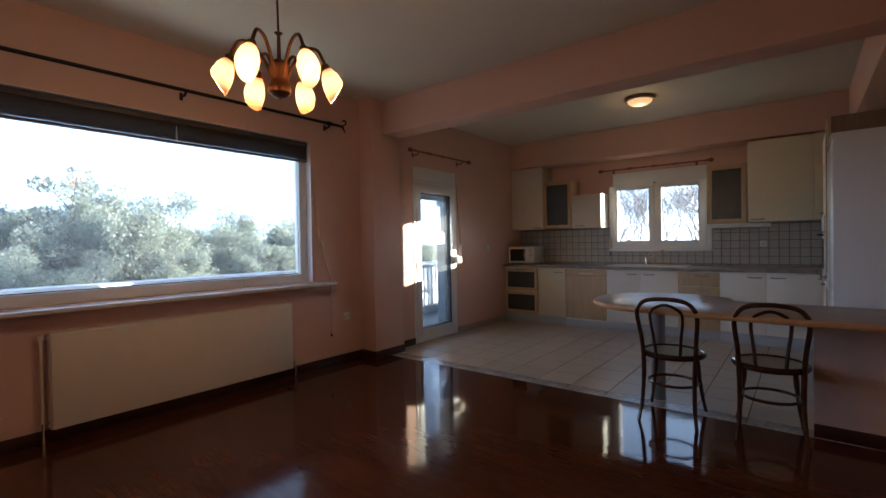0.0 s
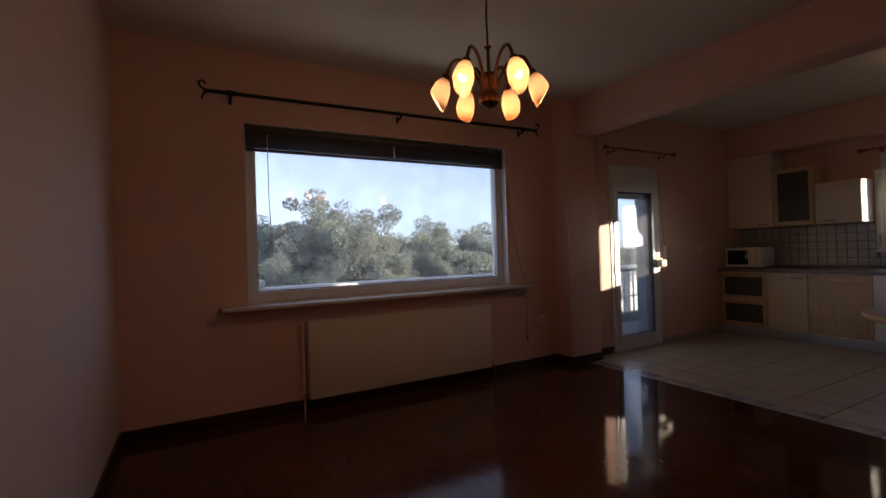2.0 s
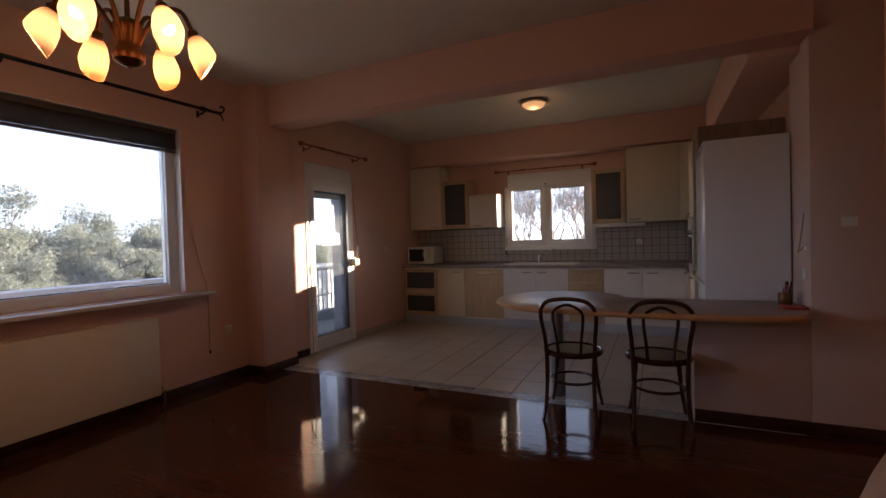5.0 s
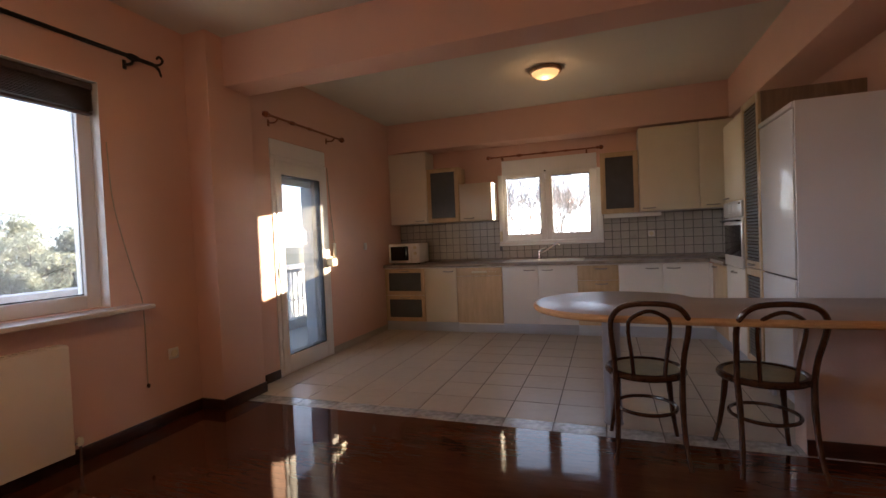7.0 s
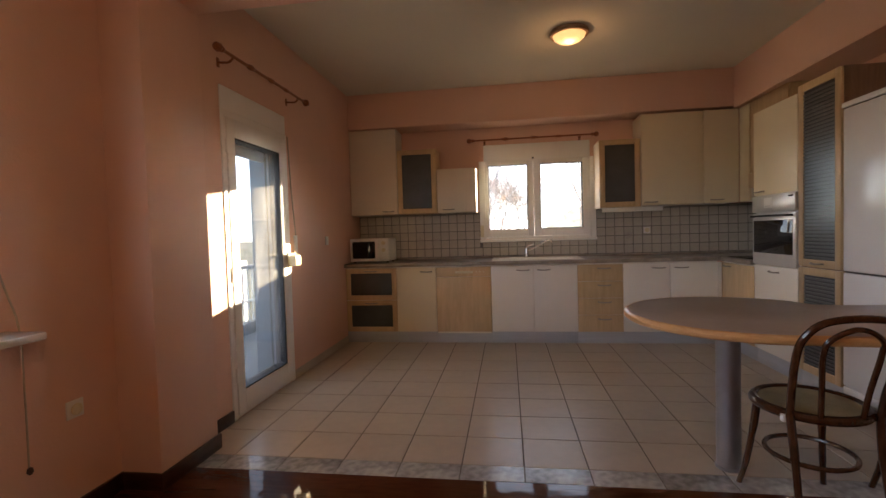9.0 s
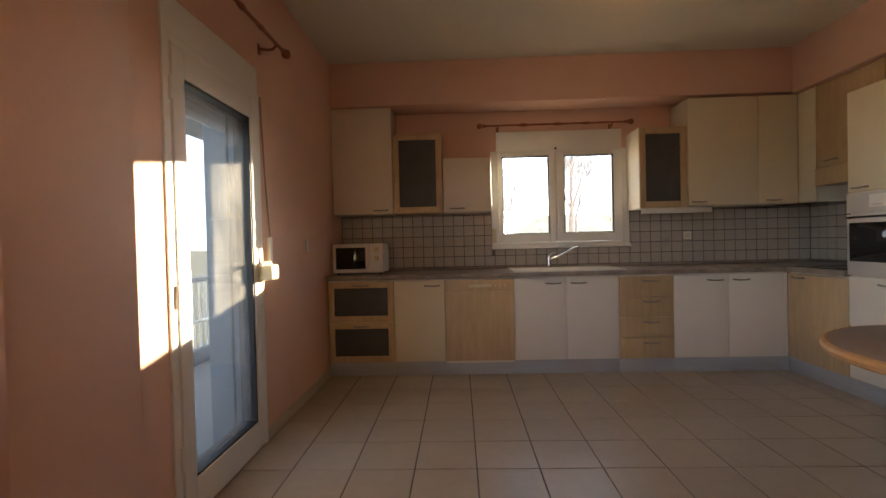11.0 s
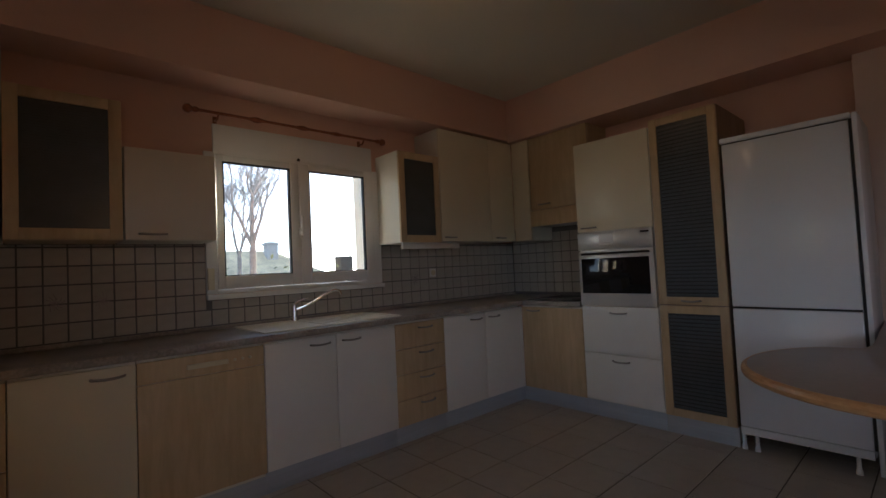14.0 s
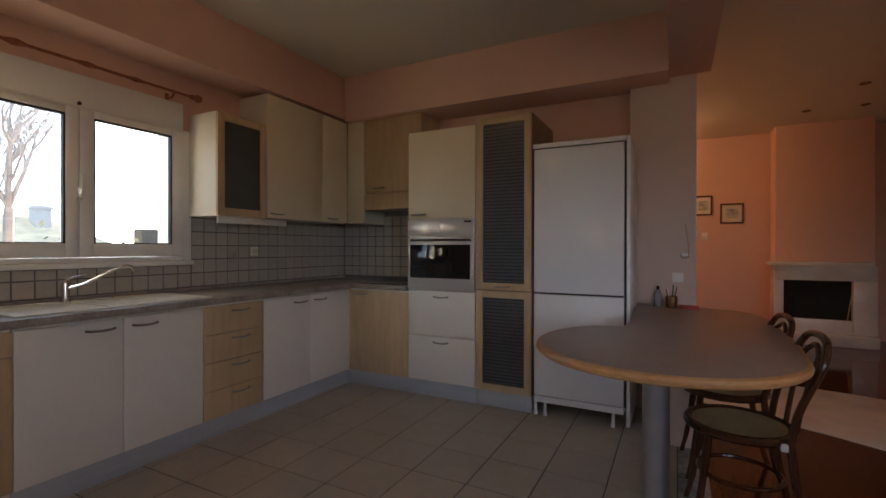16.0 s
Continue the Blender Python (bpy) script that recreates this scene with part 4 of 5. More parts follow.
part("glass_plate", bm_box([(0.34, 0.88, 6.14, 6.66, 0.900, 0.906)], 0.002), BLACKGLASS, hob)

# microwave
mw = thing("microwave", "small white microwave oven on the worktop", "microwave", (-3.43, 7.0, 0.9))
part("body", bm_box([(-3.665, -3.205, 6.818, 7.16, 0.918, 1.185)], 0.008), PVC, mw)
md = part("door", bm_box([(-3.665, -3.325, 6.800, 6.818, 0.920, 1.183)], 0.005), PVC, mw)
part("window", bm_box([(-3.635, -3.365, 6.797, 6.801, 0.955, 1.150)], 0.002), BLACKGLASS, md, "dark window")
pn = part("control_panel", bm_box([(-3.322, -3.207, 6.801, 6.818, 0.920, 1.183)], 0.004), PVC, mw)
for z in (1.13, 1.05):
    part("knob", bm_lathe([(0.022, 0), (0.022, 0.012), (0.017, 0.018), (0.003, 0.019)], 16), CREAM, pn).matrix_local = pose(-3.265, 6.801, z, 90)
part("open_button", bm_box([(-3.295, -3.235, 6.796, 6.802, 0.945, 0.975)], 0.002), PVC, pn)
for x in (-3.63, -3.24):
    part("foot", bm_lathe([(0.012, 0), (0.014, 0.018)], 10, (x, 6.87, 0.900)), RUBBER, mw)
    part("foot", bm_lathe([(0.012, 0), (0.014, 0.018)], 10, (x, 7.11, 0.900)), RUBBER, mw)


# wall units
def wall_unit(label, x0, x1, z0, z1, material=CARCASS):
    t = thing("wall_cabinet", label, "wall cabinet", ((x0 + x1) / 2, UY + 0.16, z0), "kitchen wall units")
    part("carcass", bm_box([(x0 + 0.001, x1 - 0.001, UY + 0.021, BW - 0.003, z0, z1)], 0.001), material, t)
    return t


u = wall_unit("tall white lacquered wall cabinet in the corner", DW + 0.004, -3.125, 1.46, 2.462)
front_x(u, DW + 0.006, -3.125, UY, 1.46, 2.462, WARMLAC, (-3.24, 1.495))
u = wall_unit("maple-framed wall cabinet with smoked glass door", -3.118, -2.655, 1.46, 2.205, MAPLE)
glazed_x(u, -3.118, -2.655, UY, 1.46, 2.205, 0.058)
u = wall_unit("low white wall cabinet beside the window", -2.65, -2.195, 1.46, 1.965)
front_x(u, -2.65, -2.195, UY, 1.46, 1.965, WARMLAC, (-2.52, 1.495))
u = wall_unit("maple-framed glass wall cabinet with a white side", -0.83, -0.395, 1.45, 2.195)
glazed_x(u, -0.83, -0.395, UY, 1.45, 2.195, 0.06)
part("light_rail", bm_box([(-0.80, -0.16, UY + 0.03, UY + 0.05, 1.40, 1.448)], 0.003), PVC, u, "white lamp strip underneath")
u = wall_unit("tall cream lacquered wall cabinet with two doors", -0.39, 0.585, 1.46, 2.448)
front_x(u, -0.39, 0.25, UY, 1.46, 2.45, CREAMLAC, (-0.29, 1.495))
front_x(u, 0.25, 0.599, UY, 1.46, 2.45, CREAMLAC, (0.38, 1.495))
u = thing("wall_cabinet", "narrow cream wall cabinet turning the corner", "wall cabinet", (0.77, 6.86, 1.46), "kitchen wall units")
part("carcass", bm_box([(0.622, RW - 0.003, 6.765, 6.985, 1.46, 2.450)]), CARCASS, u, smooth=False)
front_y(u, 6.765, 6.972, 0.60, 1.46, 2.450, CREAMLAC)
u = thing("cooker_hood", "pale maple hood cabinet over the hob", "cooker hood", (0.77, 6.43, 1.58))
part("carcass", bm_box([(0.622, RW - 0.003, 6.125, 6.76, 1.60, 2.450)]), MAPLE, u, smooth=False)
front_y(u, 6.125, 6.76, 0.60, 1.745, 2.450, MAPLE, (6.60, 1.79))
part("visor", bm_box([(0.585, 0.622, 6.125, 6.76, 1.585, 1.735)], 0.004), MAPLE, u, "pull-out maple visor")
part("filter", bm_box([(0.64, 0.93, 6.14, 6.74, 1.590, 1.600)]), STEEL, u)

# tall oven unit
u = thing("oven_cabinet", "tall white oven housing cabinet with two drawers", "tall cabinet", (0.6, 5.775, 0))
part("carcass", bm_box([(FX + 0.021, RW - 0.004, 5.472, 6.083, ZB, 0.880), (FX + 0.021, RW - 0.004, 5.472, 6.083, 1.455, 2.182), (FX + 0.2, RW - 0.004, 5.472, 6.083, 0.880, 1.455), (FX + 0.021, FX + 0.2, 5.472, 5.482, 0.880, 1.455), (FX + 0.021, FX + 0.2, 6.073, 6.083, 0.880, 1.455)]), CARCASS, u, smooth=False)
part("plinth", bm_box([(FX + 0.025, FX + 0.042, 5.472, 6.085, 0, ZB)], 0.001), KICK, u, "grey metal plinth")
front_y(u, 5.472, 6.083, FX, 1.462, 2.182, CREAMLAC, (5.98, 1.495))
front_y(u, 5.472, 6.083, FX, 0.505, 0.868, WHITE, (5.775, 0.825), "drawer_front")
front_y(u, 5.472, 6.083, FX, ZB + 0.01, 0.500, WHITE, (5.775, 0.455), "drawer_front")
ov = thing("built_in_oven", "built-in steel oven with a dark glass door", "oven", (0.5, 5.775, 0.88))
part("body", bm_box([(FX + 0.02, FX + 0.195, 5.487, 6.068, 0.885, 1.450)]), STEEL, ov, smooth=False)
od = part("door", bm_box([(FX - 0.012, FX + 0.018, 5.476, 6.080, 0.875, 1.305)], 0.005), STEEL, ov, "brushed steel door")
part("window", bm_box([(FX - 0.0155, FX - 0.011, 5.510, 6.055, 0.975, 1.248)], 0.002), BLACKGLASS, od, "dark glass window")
part("bar_handle", bm_tube([(FX - 0.012, 6.04, 1.283), (FX - 0.048, 6.03, 1.285), (FX - 0.050, 5.775, 1.286), (FX - 0.048, 5.52, 1.285), (FX - 0.012, 5.51, 1.283)], 0.008, 10), IRON, od, "dark bar handle")
pn = part("control_panel", bm_box([(FX - 0.014, FX + 0.018, 5.476, 6.080, 1.318, 1.455)], 0.005), STEEL, ov, "brushed steel control panel")
# bright reflection on the display, put in as a pale plastic plate
part("display", bm_box([(FX - 0.0165, FX - 0.013, 5.775, 5.893, 1.350, 1.435)], 0.001), PVC, pn, "display window with its reflection set as a pale plate")
part("display_line", bm_box([(FX - 0.0180, FX - 0.016, 5.795, 5.873, 1.362, 1.370)]), STEEL, pn, smooth=False)
part("badge", bm_box([(FX - 0.0165, FX - 0.013, 5.50, 5.56, 1.425, 1.437)]), BLACKGLASS, pn, "small dark badge bar", smooth=False)

# tall glazed unit
u = thing("glazed_cabinet", "tall maple cabinet with slatted smoked glass doors", "tall cabinet", (0.6, 5.245, 0))
part("carcass", bm_box([(FX + 0.021, RW - 0.004, 5.026, 5.466, ZB, 2.225)]), DARKSIDE, u, smooth=False)
part("plinth", bm_box([(FX + 0.025, FX + 0.042, 5.026, 5.47, 0, ZB)], 0.001), KICK, u, "grey metal plinth")
g = glazed_y(u, 5.026, 5.466, FX, 0.900, 2.225, 0.055)
handle_y(g, FX, 5.25, 0.93, 0.12)
g = glazed_y(u, 5.026, 5.466, FX, ZB, 0.895, 0.055)

# fridge freezer
fg = thing("fridge_freezer", "tall white fridge freezer on small feet", "fridge", (0.62, 4.70, 0))
part("body", bm_box([(FX + 0.055, RW - 0.02, 4.385, 5.012, 0.10, 1.965)], 0.006), ENAMEL, fg)
part("upper_door", bm_box([(FX, FX + 0.050, 4.390, 5.008, 0.900, 1.940)], 0.008), ENAMEL, fg)
part("lower_door", bm_box([(FX, FX + 0.050, 4.390, 5.008, 0.150, 0.888)], 0.008), ENAMEL, fg)
part("top_panel", bm_box([(FX - 0.004, RW - 0.02, 4.380, 5.016, 1.947, 1.980)], 0.005), ENAMEL, fg)
part("gasket", bm_box([(FX + 0.040, FX + 0.058, 4.396, 5.002, 0.155, 1.935)]), RUBBER, fg, smooth=False)
part("side_panel", bm_box([(FX + 0.004, 0.83, 4.352, 4.375, 0.02, 1.978)], 0.004), ENAMEL, fg, "white side panel")
part("door_seal", bm_box([(FX + 0.008, FX + 0.05, 4.376, 4.389, 0.15, 1.945)]), RUBBER, fg, "dark vertical door seal", smooth=False)
part("door_seal", bm_box([(FX + 0.014, FX + 0.04, 4.395, 5.004, 0.8885, 0.8995)]), RUBBER, fg, "dark seal between the doors", smooth=False)
part("door_seal", bm_box([(FX + 0.014, FX + 0.04, 4.395, 5.004, 1.9405, 1.9465)]), RUBBER, fg, "dark seal above the door", smooth=False)
part("bottom_rail", bm_box([(FX + 0.002, FX + 0.05, 4.390, 5.008, 0.10, 0.145)], 0.004), ENAMEL, fg)
for y in (4.46, 4.93, 5.0):
    part("foot", bm_lathe([(0.016, 0), (0.016, 0.02), (0.011, 0.03), (0.011, 0.11)], 10, (FX + 0.03, y, 0)), ENAMEL, fg)
for y in (4.43, 4.97):
    part("foot", bm_lathe([(0.016, 0), (0.016, 0.02), (0.011, 0.03), (0.011, 0.11)], 10, (RW - 0.10, y, 0)), ENAMEL, fg)

# kitchen window
x0, x1, z0, z1 = KWIN
kw = thing("window_2", "white two-sash kitchen window with a shutter box", "window", (-1.5, 7.3, 1.13), kind="structure")
part("shutter_box", bm_box([(x0 + 0.002, x1 - 0.002, 7.29, 7.42, 2.075, z1 - 0.002)], 0.005), PVC, kw, "white shutter box panel")
part("window_frame", bm_box([(x0 - 0.058, x0 + 0.010, 7.284, 7.37, z0, 2.075), (x1 - 0.010, x1 + 0.058, 7.284, 7.37, z0, 2.075), (x0 + 0.010, x1 - 0.010, 7.284, 7.37, z0, z0 + 0.028), (x0 + 0.010, x1 - 0.010, 7.284, 7.37, 2.064, 2.075)], 0.004), PVC, kw, "white frame")
part("window_sill", bm_box([(x0 - 0.06, x1 + 0.06, 7.255, 7.30, z0 - 0.035, z0 - 0.002)], 0.004), PVC, kw, "white inner sill")
xm = -1.53
for xa, xb, ga, gb in ((x0 + 0.012, xm - 0.002, -2.065, -1.600), (xm + 0.002, x1 - 0.012, -1.450, -0.964)):
    zs0, zs1, g0, g1 = z0 + 0.030, 2.062, 1.245, 2.016
    s = part("sash", bm_box([(xa, ga, 7.275, 7.345, zs0, zs1), (gb, xb, 7.275, 7.345, zs0, zs1), (ga, gb, 7.275, 7.345, zs0, g0), (ga, gb, 7.275, 7.345, g1, zs1)], 0.005), PVC, kw, "white sash")
    part("gasket", bm_box([(ga - 0.001, ga + 0.008, 7.279, 7.308, g0, g1), (gb - 0.009, gb + 0.001, 7.279, 7.308, g0, g1), (ga, gb, 7.279, 7.308, g0 - 0.001, g0 + 0.006), (ga, gb, 7.279, 7.308, g1 - 0.009, g1 + 0.001)]), RUBBER, s, "black rubber seal", smooth=False)
    p = part("pane", bm_box([(ga - 0.01, gb + 0.01, 7.310, 7.316, g0 - 0.01, g1 + 0.01)]), PANE, s, "clear glass")
    p.visible_shadow = False
part("window_handle", bm_box([(xm - 0.014, xm + 0.014, 7.262, 7.276, 1.50, 1.58), (xm - 0.010, xm + 0.010, 7.236, 7.262, 1.53, 1.55), (xm - 0.011, xm + 0.011, 7.228, 7.242, 1.52, 1.66)], 0.004), PVC, kw, "white turn handle")
part("box_knob", bm_lathe([(0.010, 0), (0.012, 0.012), (0.004, 0.02)], 10, (xm, 7.275, 2.08)), RUBBER, kw)
part("strap_guide", bm_box([(x0 - 0.055, x0 - 0.015, 7.262, 7.284, 1.16, 1.30)], 0.004), CREAM, kw, "cream strap winder")

# ---- bar table ----
def bar_outline():
    pts = []
    cx, cy, r = -0.72, 4.145, 0.518
    for k in range(41):
        a = radians(38 + (270 - 38) * k / 40)
        pts.append((cx + r * math.cos(a), cy + r * math.sin(a)))
    pts += [(-0.40, 3.595), (0.0, 3.585), (0.45, 3.59), (0.62, 3.62), (0.76, 3.72), (0.835, 3.89)]
    pts += [(0.835, 4.345), (0.30, 4.335), (0.05, 4.325), (-0.18, 4.325), (-0.27, 4.345)]
    return pts


bar = thing("bar_table", "round-ended laminate bar table with a beech edge", "table", (-0.72, 4.12, 0))
outl = bar_outline()
part("tabletop", bm_prism(outl, 0.7565, 0.790, 0.003), TABLETOP, bar)
edge = bm_tube([(px, py, 0.7700) for px, py in outl[:46]], 0.0205, 10)
part("edge_strip", edge, BEECH, bar, "rounded beech edge strip")
part("leg", bm_lathe([(0.055, 0.012), (0.055, 0.755)], 28, (-0.775, 4.155, 0)), LEG_STEEL, bar, "round satin steel leg")
part("foot_plate", bm_lathe([(0.062, 0), (0.062, 0.010), (0.056, 0.014)], 28, (-0.775, 4.155, 0)), LEG_STEEL, bar)


# ---- bentwood chairs ----
def chair(at, turn):
    """Round-seated bentwood chair that faces +y before it is turned."""
    t = thing("bentwood_chair", "dark bentwood cafe chair with a woven cane seat", "chair", (0, 0, 0), "chairs at the bar table")
    part("seat_frame", bm_tube([(0.195 * math.cos(2 * math.pi * k / 32), 0.195 * math.sin(2 * math.pi * k / 32), 0.452) for k in range(32)], 0.020, 10, closed=True), BENTWOOD, t)
    part("seat", bm_lathe([(0.182, 0.448), (0.182, 0.462), (0.10, 0.458), (0.003, 0.455)], 28), CANE, t, "woven cane seat")
    for s in (-1, 1):
        part("front_leg", bm_tube(smooth_path([(s * 0.135, 0.125, 0.445), (s * 0.145, 0.140, 0.30), (s * 0.165, 0.165, 0.12), (s * 0.185, 0.190, 0.0)], 4), 0.014, 8, radii=[0.017] * 5 + [0.014] * 4 + [0.012] * 4), BENTWOOD, t)
        part("rear_leg", bm_tube(smooth_path([(s * 0.165, -0.150, 0.47), (s * 0.160, -0.170, 0.30), (s * 0.165, -0.205, 0.12), (s * 0.180, -0.245, 0.0)], 4), 0.014, 8, radii=[0.016] * 5 + [0.014] * 4 + [0.012] * 4), BENTWOOD, t)
    part("stretcher_ring", bm_tube([(0.158 * math.cos(2 * math.pi * k / 32), 0.158 * math.sin(2 * math.pi * k / 32) - 0.005, 0.245) for k in range(32)], 0.010, 8, closed=True), BENTWOOD, t)
    outer = [(-0.165, -0.150, 0.45), (-0.172, -0.175, 0.58), (-0.186, -0.226, 0.72), (-0.176, -0.256, 0.795), (-0.120, -0.276, 0.850), (0, -0.283, 0.866), (0.120, -0.276, 0.850), (0.176, -0.256, 0.795), (0.186, -0.226, 0.72), (0.172, -0.175, 0.58), (0.165, -0.150, 0.45)]
    part("back_hoop", bm_tube(smooth_path(outer, 5), 0.0145, 10), BENTWOOD, t)
    inner = [(-0.075, -0.185, 0.455), (-0.085, -0.206, 0.58), (-0.100, -0.236, 0.72), (-0.085, -0.258, 0.785), (0, -0.274, 0.826), (0.085, -0.258, 0.785), (0.100, -0.236, 0.72), (0.085, -0.206, 0.58), (0.075, -0.185, 0.455)]
    part("inner_hoop", bm_tube(smooth_path(inner, 5), 0.0105, 8), BENTWOOD, t)
    t.matrix_basis = pose(at[0], at[1], 0, 0, 0, turn)
    return t


c1 = chair((-0.60, 3.835), 2)
tg = part("price_tag", bm_box([(-0.012, 0.012, -0.012, 0.012, -0.014, 0.014)], 0.002), PVC, c1, "small white tag")
tg.location = (-0.172, -0.130, 0.44)
copy_thing(c1, pose(-0.03, 3.845, 0, 0, 0, 4))
for o in list(scene.objects):
    if o.name.startswith("price_tag.") and o.parent is not None:
        bpy.data.objects.remove(o)

# things on the bar
bt = thing("bottle", "small greyish soap bottle with a dark cap", "bottle", (0.77, 4.20, 0.790))
part("body", bm_lathe([(0.024, 0), (0.027, 0.006), (0.027, 0.09), (0.018, 0.115), (0.010, 0.125)], 18, (0.77, 4.20, 0.790)), BOTTLE, bt)
part("cap", bm_lathe([(0.011, 0.125), (0.011, 0.15), (0.005, 0.155)], 12, (0.77, 4.20, 0.790)), IRON, bt)
jar = thing("pencil_jar", "small brown jar holding pens", "jar", (0.74, 4.11, 0.790))
part("body", bm_lathe([(0.034, 0), (0.038, 0.01), (0.040, 0.08), (0.037, 0.085), (0.034, 0.08), (0.032, 0.012)], 18, (0.74, 4.11, 0.790)), BRONZE, jar)
for k, (dx, dy) in enumerate(((0.02, 0.03), (-0.02, 0.02), (0.0, -0.03), (0.03, -0.01))):
    part("pen", bm_tube([(0.74 + dx * 0.3, 4.11 + dy * 0.3, 0.803), (0.74 + dx * 1.2, 4.11 + dy * 1.2, 0.923 + 0.01 * k)], 0.004, 6), (RED, PVC, BRONZE, IRON)[k], jar)
solid("red_tray", bm_box([(0.70, 0.83, 3.93, 4.06, 0.790, 0.806)], 0.006), RED, "flat red plastic tray by the wall", "tray")
hk = thing("wall_hook", "thin twisted wire hook on the pillar", "hook", (0.84, 4.02, 1.23))
part("plate", bm_box([(0.830, 0.840, 3.985, 4.055, 1.165, 1.185)], 0.003), PVC, hk)
part("wire", bm_tube(smooth_path([(0.828, 4.05, 1.18), (0.80, 4.04, 1.15), (0.79, 4.0, 1.16), (0.80, 4.0, 1.22), (0.815, 4.01, 1.32), (0.825, 4.02, 1.40)], 5), 0.004, 6), CORD, hk)

# ---- fireplace, pictures, downlights ----
fp = thing("fireplace", "white veined marble fireplace with an open dark hearth", "fireplace", (4.5, 2.37, 0))
part("mantel_shelf", bm_box([(4.36, 4.60, 1.925, 2.99, 1.00, 1.05)], 0.008), MARBLE, fp)
part("frieze", bm_box([(4.42, 4.598, 1.88, 2.925, 0.81, 1.00)], 0.006), MARBLE, fp)
part("jamb", bm_box([(4.42, 4.598, 1.88, 2.113, 0.14, 0.81)], 0.006), MARBLE, fp)
part("jamb", bm_box([(4.42, 4.598, 2.82, 2.925, 0.14, 0.81)], 0.006), MARBLE, fp)
part("capital", bm_box([(4.405, 4.598, 2.81, 2.935, 0.93, 1.0)], 0.01), MARBLE, fp)
part("hearth", bm_box([(4.28, 4.60, 1.90, 2.965, 0.0, 0.14)], 0.008), MARBLE, fp, "raised marble hearth")
part("bottom_lintel", bm_box([(4.43, 4.598, 2.113, 2.82, 0.14, 0.31)], 0.006), MARBLE, fp)
# near-black block fills the hearth opening
part("firebox", bm_box([(4.50, 4.598, 2.113, 2.82, 0.31, 0.81)]), FIREBLACK, fp, "near-black firebox block", smooth=False)
part("poker", bm_tube([(4.47, 2.16, 0.32), (4.48, 2.12, 0.62)], 0.008, 8), CHROME, fp, "bright poker")


def wall_picture(y, z, w, h):
    t = thing("framed_picture", "small framed print on the salmon wall", "picture", (EW, y, z), "pictures")
    part("picture_frame", bm_box([(EW - 0.022, EW - 0.001, y - w / 2, y - w / 2 + 0.025, z - h / 2, z + h / 2), (EW - 0.022, EW - 0.001, y + w / 2 - 0.025, y + w / 2, z - h / 2, z + h / 2), (EW - 0.022, EW - 0.001, y - w / 2 + 0.025, y + w / 2 - 0.025, z - h / 2, z - h / 2 + 0.025), (EW - 0.022, EW - 0.001, y - w / 2 + 0.025, y + w / 2 - 0.025, z + h / 2 - 0.025, z + h / 2)], 0.003), FRAMEWOOD, t, "dark wooden frame")
    part("mount", bm_box([(EW - 0.010, EW - 0.002, y - w / 2 + 0.02, y + w / 2 - 0.02, z - h / 2 + 0.02, z + h / 2 - 0.02)]), PAPER, t, smooth=False)
    part("print", bm_box([(EW - 0.013, EW - 0.0105, y - w * 0.26, y + w * 0.26, z - h * 0.24, z + h * 0.24)]), PICTURE, t, smooth=False)
    return t


wall_picture(3.35, 1.74, 0.30, 0.30)
wall_picture(3.72, 1.87, 0.24, 0.30)
socket_plate("light_switch", "small white switch on the salmon wall", "switch", (EW, 3.70, 1.40), "x-", 0.08, 0.12)
for x, y in ((3.02, 2.40), (3.90, 2.15), (3.91, 2.69)):
    d = thing("downlight", "small unlit recessed ceiling downlight", "downlight", (x, y, H), "downlights")
    part("ring", bm_lathe([(0.045, 0.0), (0.050, -0.006), (0.034, -0.008), (0.032, 0.0)], 20, (x, y, H)), BRONZE, d)
    part("lens", bm_lathe([(0.032, 0.0), (0.030, -0.003), (0.002, -0.004)], 16, (x, y, H)), CHROME, d)


# ---- outdoors ----
solid("ground", bm_box([(-900, 900, -900, 900, -5.2, -5.0)]), GRASS, "dry grassy ground below the flat", "ground", kind="structure", smooth=False)


def quads_mesh(name, centres, sizes, material, seed):
    """Many small bent leaves, each two triangles, turned at random."""
    rng = np.random.default_rng(seed)
    n = len(centres)
    a = rng.normal(size=(n, 3))
    a /= np.linalg.norm(a, axis=1, keepdims=True)
    b = rng.normal(size=(n, 3))
    b -= (b * a).sum(1, keepdims=True) * a
    b /= np.linalg.norm(b, axis=1, keepdims=True)
    s = sizes[:, None]
    c = centres
    v = np.stack([c - a * s, c + b * s * 0.45, c + a * s, c - b * s * 0.45], 1).reshape(-1, 3)
    f = np.arange(n * 4).reshape(-1, 4)
    me = bpy.data.meshes.new(name)
    me.from_pydata(v.tolist(), [], f.tolist())
    me.materials.append(material)
    return me


